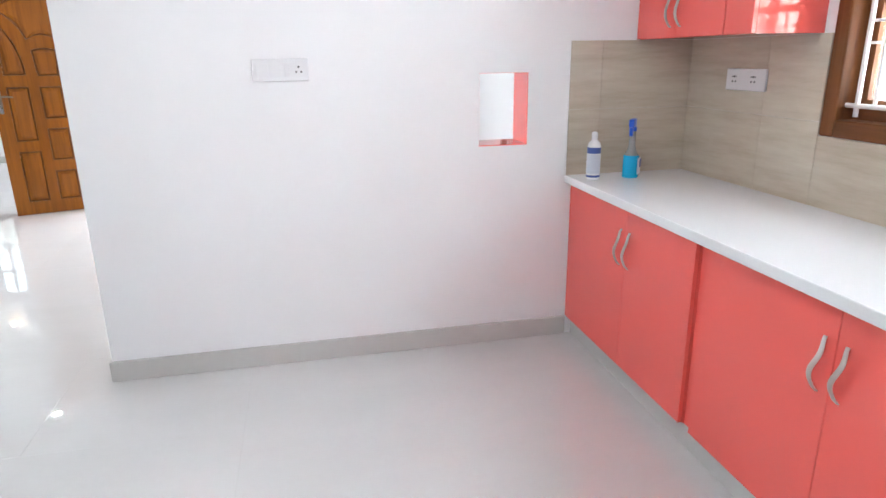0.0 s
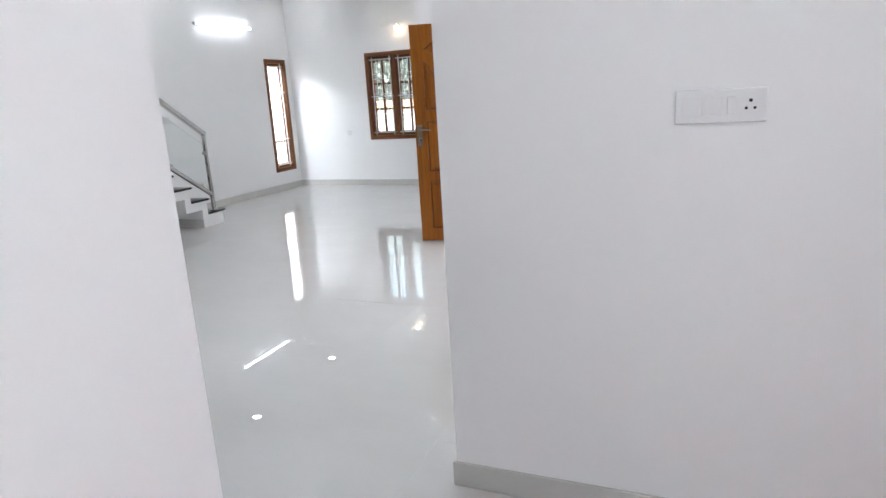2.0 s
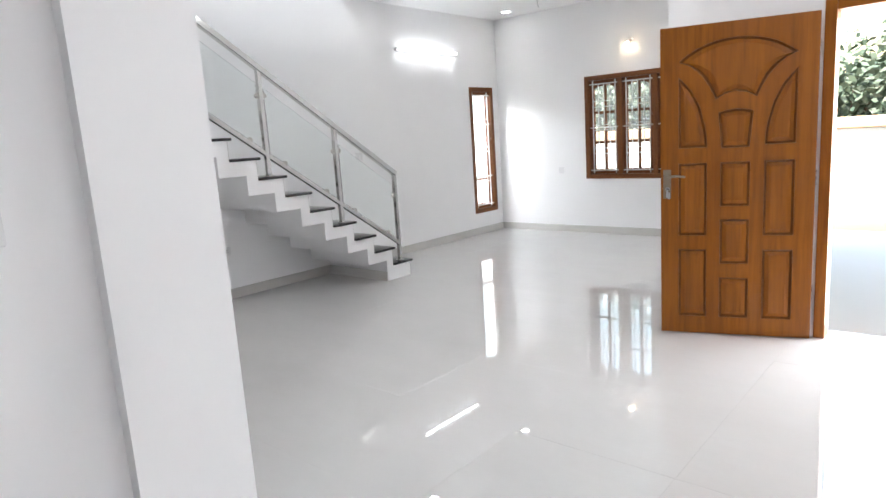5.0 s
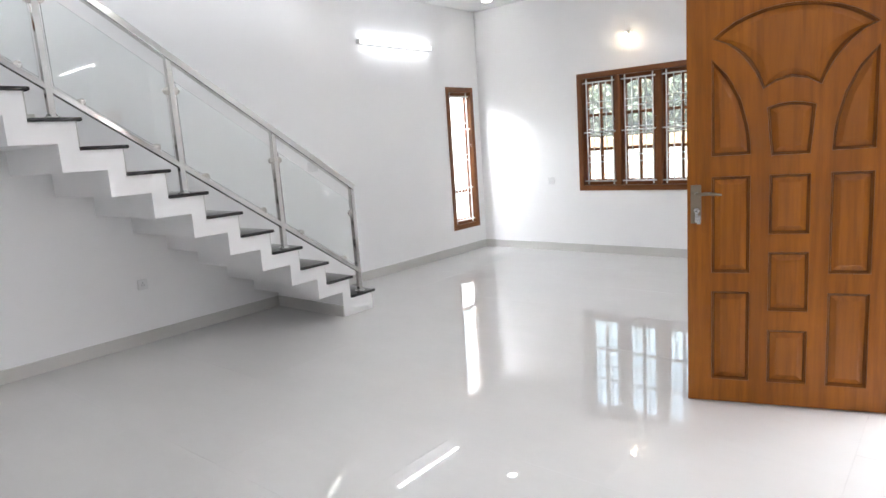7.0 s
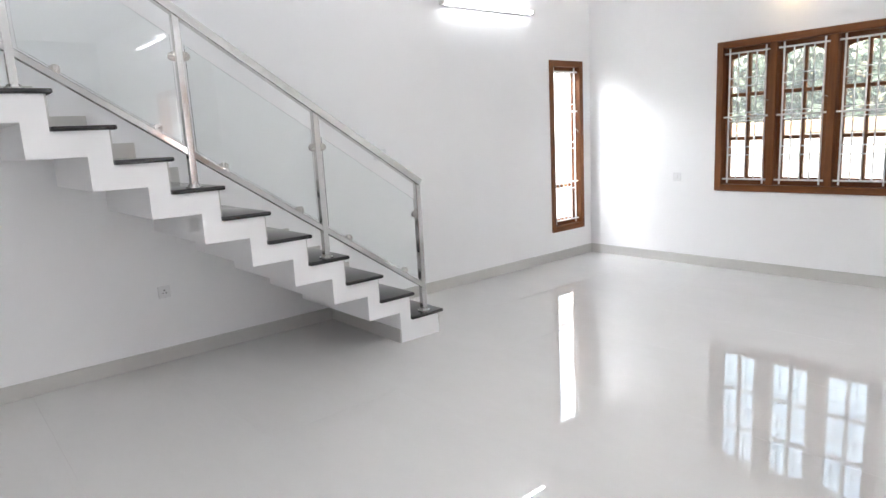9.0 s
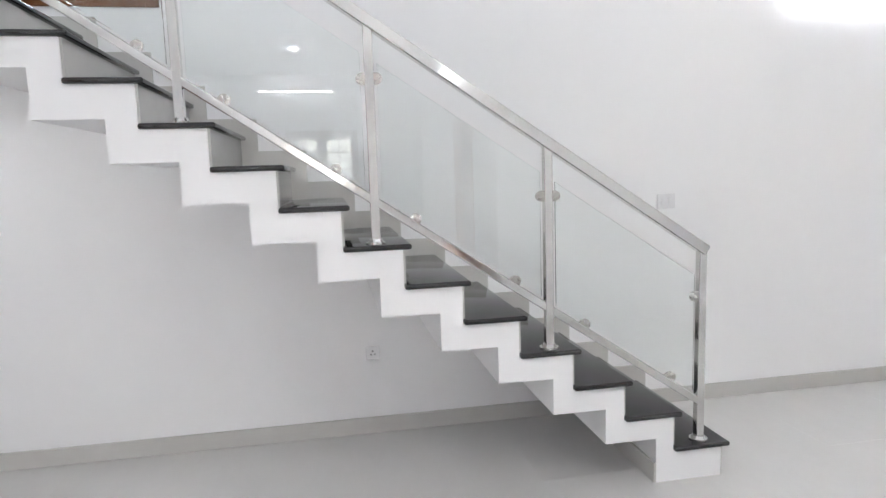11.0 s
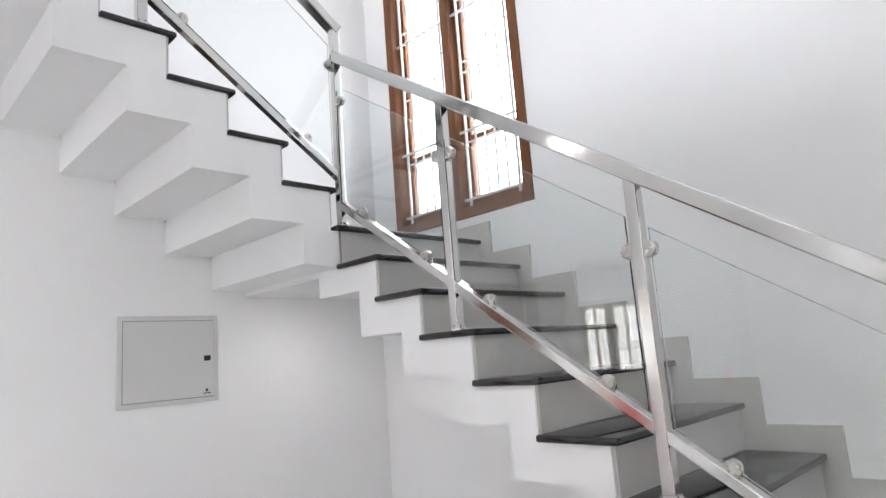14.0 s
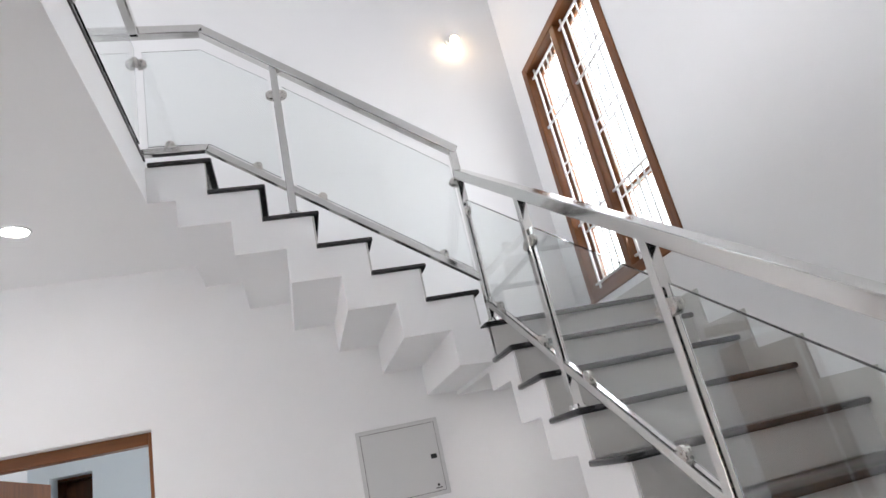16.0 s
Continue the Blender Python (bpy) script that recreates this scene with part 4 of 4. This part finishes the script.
for k in range(6):
    y0 = -5.2115 - k * 0.55
    part("tile", box(bmesh.new(), E - 0.009, E - 0.004, max(-8.5, y0 - 0.5485), y0, CT, 1.098), SPLASH, sb)

# red lining of the pass-through
ln = thing("pass_through_lining", (7.606, K + 0.1, 0.993), "coral red laminate lining of the small pass-through opening", "lining")
part("side", box(bmesh.new(), 7.7395, 7.742, K + 0.001, K + 0.199, 0.993, 1.322), RED, ln)
part("side", box(bmesh.new(), 7.507, 7.5085, K + 0.004, K + 0.199, 0.993, 1.322), RED, ln)
part("sill", box(bmesh.new(), 7.5085, 7.7395, K + 0.001, K + 0.199, 0.993, 0.997), RED, ln)
part("head", box(bmesh.new(), 7.5085, 7.7395, K + 0.004, K + 0.199, 1.3205, 1.322), RED, ln)


def lathe(profile, n=24):
    bm = bmesh.new()
    rings = [[bm.verts.new((r * math.cos(2 * math.pi * k / n), r * math.sin(2 * math.pi * k / n), z)) for k in range(n)] for r, z in profile]
    for a, b in zip(rings, rings[1:]):
        for k in range(n):
            bm.faces.new((a[k], a[(k + 1) % n], b[(k + 1) % n], b[k]))
    bm.faces.new(rings[0][::-1])
    bm.faces.new(rings[-1])
    return bm


LABELBLUE = mat("navy_label_print", (0.06, 0.10, 0.32), 0.35)
LABELGREY = mat("pale_label_print", (0.62, 0.64, 0.7), 0.35)
BOTTLE = mat("white_bottle_plastic", (0.82, 0.82, 0.83), 0.25)
CLEANER = mat("blue_cleaning_liquid", (0.02, 0.42, 0.75), 0.12, spec=0.5)
BLUECAP = mat("blue_spray_head_plastic", (0.02, 0.12, 0.7), 0.3)
CLEARPET = mat("clear_bottle_plastic", (0.7, 0.74, 0.76), 0.12, trans=0.6)

b = thing("bottle", (8.02, -4.50, CT), "white squeeze bottle with a navy and grey label on the worktop", "bottle")
for nm, bm, mt, lb in (
    ("body", lathe([(0.028, 0.0), (0.031, 0.004), (0.031, 0.15), (0.027, 0.168), (0.015, 0.18), (0.013, 0.186)]), BOTTLE, "white plastic bottle"),
    ("cap", lathe([(0.0145, 0.1865), (0.0145, 0.21), (0.011, 0.218), (0.004, 0.22)]), BOTTLE, "white flip cap"),
    ("label_band", lathe([(0.0316, 0.122), (0.0316, 0.15)]), LABELBLUE, "navy printed band"),
    ("label_band", lathe([(0.0316, 0.03), (0.0316, 0.118)]), LABELGREY, "pale grey printed panel"),
    ("label_band", lathe([(0.0316, 0.012), (0.0316, 0.022)]), LABELBLUE, ""),
):
    part(nm, bm, mt, None, lb, True).parent = b
b = thing("spray_bottle", (8.21, -4.50, CT), "clear spray bottle half full of blue cleaner with blue trigger", "spray bottle")
for nm, bm, mt, lb in (
    ("body", lathe([(0.034, 0.0), (0.037, 0.005), (0.036, 0.1), (0.034, 0.104)]), CLEANER, "blue cleaning liquid"),
    ("neck", lathe([(0.033, 0.1045), (0.022, 0.125), (0.016, 0.15), (0.014, 0.215)]), CLEARPET, "clear plastic upper bottle"),
    ("collar", lathe([(0.017, 0.2155), (0.017, 0.235)]), BLUECAP, "blue collar"),
    ("trigger", soft(box(box(bmesh.new(), -0.05, 0.02, -0.011, 0.011, 0.2355, 0.272), -0.045, -0.03, -0.008, 0.008, 0.195, 0.235), 0.004), BLUECAP, "blue trigger spray head"),
    ("label_patch", soft(box(bmesh.new(), -0.02, 0.026, -0.0405, -0.034, 0.018, 0.092), 0.002), LABELGREY, "white and navy printed label"),
    ("label_patch", soft(box(bmesh.new(), -0.005, 0.028, -0.0425, -0.0406, 0.05, 0.088), 0.001), LABELBLUE, ""),
):
    ob = part(nm, bm, mt, None, lb, True)
    ob.parent = b
b.matrix_basis = b.matrix_basis @ pose(0, 0, 0, 0, 0, 50)

# ---- outdoors ----
gr = bmesh.new()
box(gr, -400, 400, -400, 400, -0.5, -0.3)
structure("ground", gr, EARTH, "sandy earth ground round the house", "ground")
structure("porch_floor", box(bmesh.new(), 4.135, E + 1.5, -0.105, N + 1.2, -0.3, -0.02), GROUT, "pale porch floor outside the entrance", "floor")
bw = thing("boundary_wall", (2, 7.1, -0.3), "white plastered boundary wall with an ochre coping", "boundary wall", "", "structure")
part("wall", cut(-9, 16, 7.0, 7.2, -0.3, 1.18, bevel=0.01, segments=1), OUTSIDE, bw, "white plastered wall")
part("coping", cut(-9, 16, 6.95, 7.25, 1.1805, 1.36, bevel=0.015, segments=1), COPING, bw, "ochre painted coping")
bw = thing("side_boundary_wall", (-2.6, -2, -0.3), "white plastered boundary wall beside the house", "boundary wall", "", "structure")
part("wall", cut(-2.7, -2.5, -12, 7.0, -0.3, 1.8, bevel=0.01, segments=1), OUTSIDE, bw)


def tree(x, y, height, spread, seed, leaves):
    rnd = random.Random(seed)
    t = thing("tree", (x, y, -0.3), "broadleaf garden tree with a dense green crown beyond the boundary wall", "tree", "garden trees")
    bm = bmesh.new()
    pts = [Vector((x, y, -0.3))]
    for k in range(5):
        pts.append(pts[-1] + Vector((rnd.uniform(-0.12, 0.12), rnd.uniform(-0.12, 0.12), height * 0.13)))
    for k, (a, c) in enumerate(zip(pts, pts[1:])):
        rod(bm, a, c, 0.14 - 0.018 * k, 9, 0.14 - 0.018 * (k + 1))
    tips = []
    for k in range(9):
        a = pts[2 + k % 4]
        ang = k * 2.4 + rnd.uniform(-0.4, 0.4)
        c = a + Vector((math.cos(ang) * spread * rnd.uniform(0.4, 0.8), math.sin(ang) * spread * rnd.uniform(0.4, 0.8), height * rnd.uniform(0.1, 0.4)))
        rod(bm, a, c, 0.05, 7, 0.015)
        tips += [c, (a + c) / 2]
    tips.append(pts[-1] + Vector((0, 0, height * 0.25)))
    part("trunk", bm, BARK, t, "grey-brown trunk and limbs", True)
    verts, faces = [], []
    for k in range(leaves):
        c = rnd.choice(tips) + Vector((rnd.gauss(0, 1), rnd.gauss(0, 1), rnd.gauss(0, 0.8))) * spread * 0.27
        d = Vector((rnd.gauss(0, 1), rnd.gauss(0, 1), rnd.gauss(-0.3, 0.7))).normalized()
        s = d.cross(Vector((rnd.gauss(0, 1), rnd.gauss(0, 1), rnd.gauss(0, 1)))).normalized()
        ln_, wd = rnd.uniform(0.12, 0.26), rnd.uniform(0.03, 0.06)
        i = len(verts)
        verts += [c, c + d * ln_ * 0.5 + s * wd, c + d * ln_, c + d * ln_ * 0.5 - s * wd]
        faces.append((i, i + 1, i + 2, i + 3))
    me = bpy.data.meshes.new("crown")
    me.from_pydata([tuple(v) for v in verts], [], faces)
    me.materials.append(LEAF)
    ob = new("crown", me)
    ob.parent = t
    ob.matrix_parent_inverse = t.matrix_basis.inverted()
    ob["label"] = "crown of narrow green leaves"


for k, (x, y, h, s) in enumerate(((-3.2, 9.4, 2.9, 1.25), (-1.4, 10.4, 3.1, 1.4), (0.2, 9.3, 2.6, 1.2), (1.7, 10.2, 3.0, 1.35), (3.3, 9.4, 2.7, 1.2), (5.0, 10.4, 3.1, 1.4), (6.8, 9.6, 2.8, 1.3), (-5.0, 10.0, 3.0, 1.4), (-6.9, 9.4, 2.8, 1.3))):
    tree(x, y, h, s, 11 + k, 4200)

# ---- floor tiles, last ----
fl = structure("floor", box(box(bmesh.new(), 0, E, -0.31, N, -0.1, -0.0085), 0, E, -8.5, -0.31, -0.1, -0.0085), GROUT, "pale grout bed under large glossy floor tiles", "floor")
TS = 0.8
tile_mesh = bpy.data.meshes.new("tile")
bm = box(bmesh.new(), 0.00015, TS - 0.00015, 0.00015, TS - 0.00015, -0.008, 0.0)
bm.to_mesh(tile_mesh)
bm.free()
tile_mesh.materials.append(FLOOR)
rnd = random.Random(5)
for i in range(11):
    for j in range(15):
        x, y = i * TS, N - (j + 1) * TS
        if x > 3.95 and y > -0.2:
            continue
        if x + TS < 3.96 and y + TS < S - 0.2:
            continue
        ob = new("tile", tile_mesh)
        ob.parent = fl
        ob.matrix_basis = pose(x, y, 0.0, rnd.gauss(0, 0.02), rnd.gauss(0, 0.02), 0)
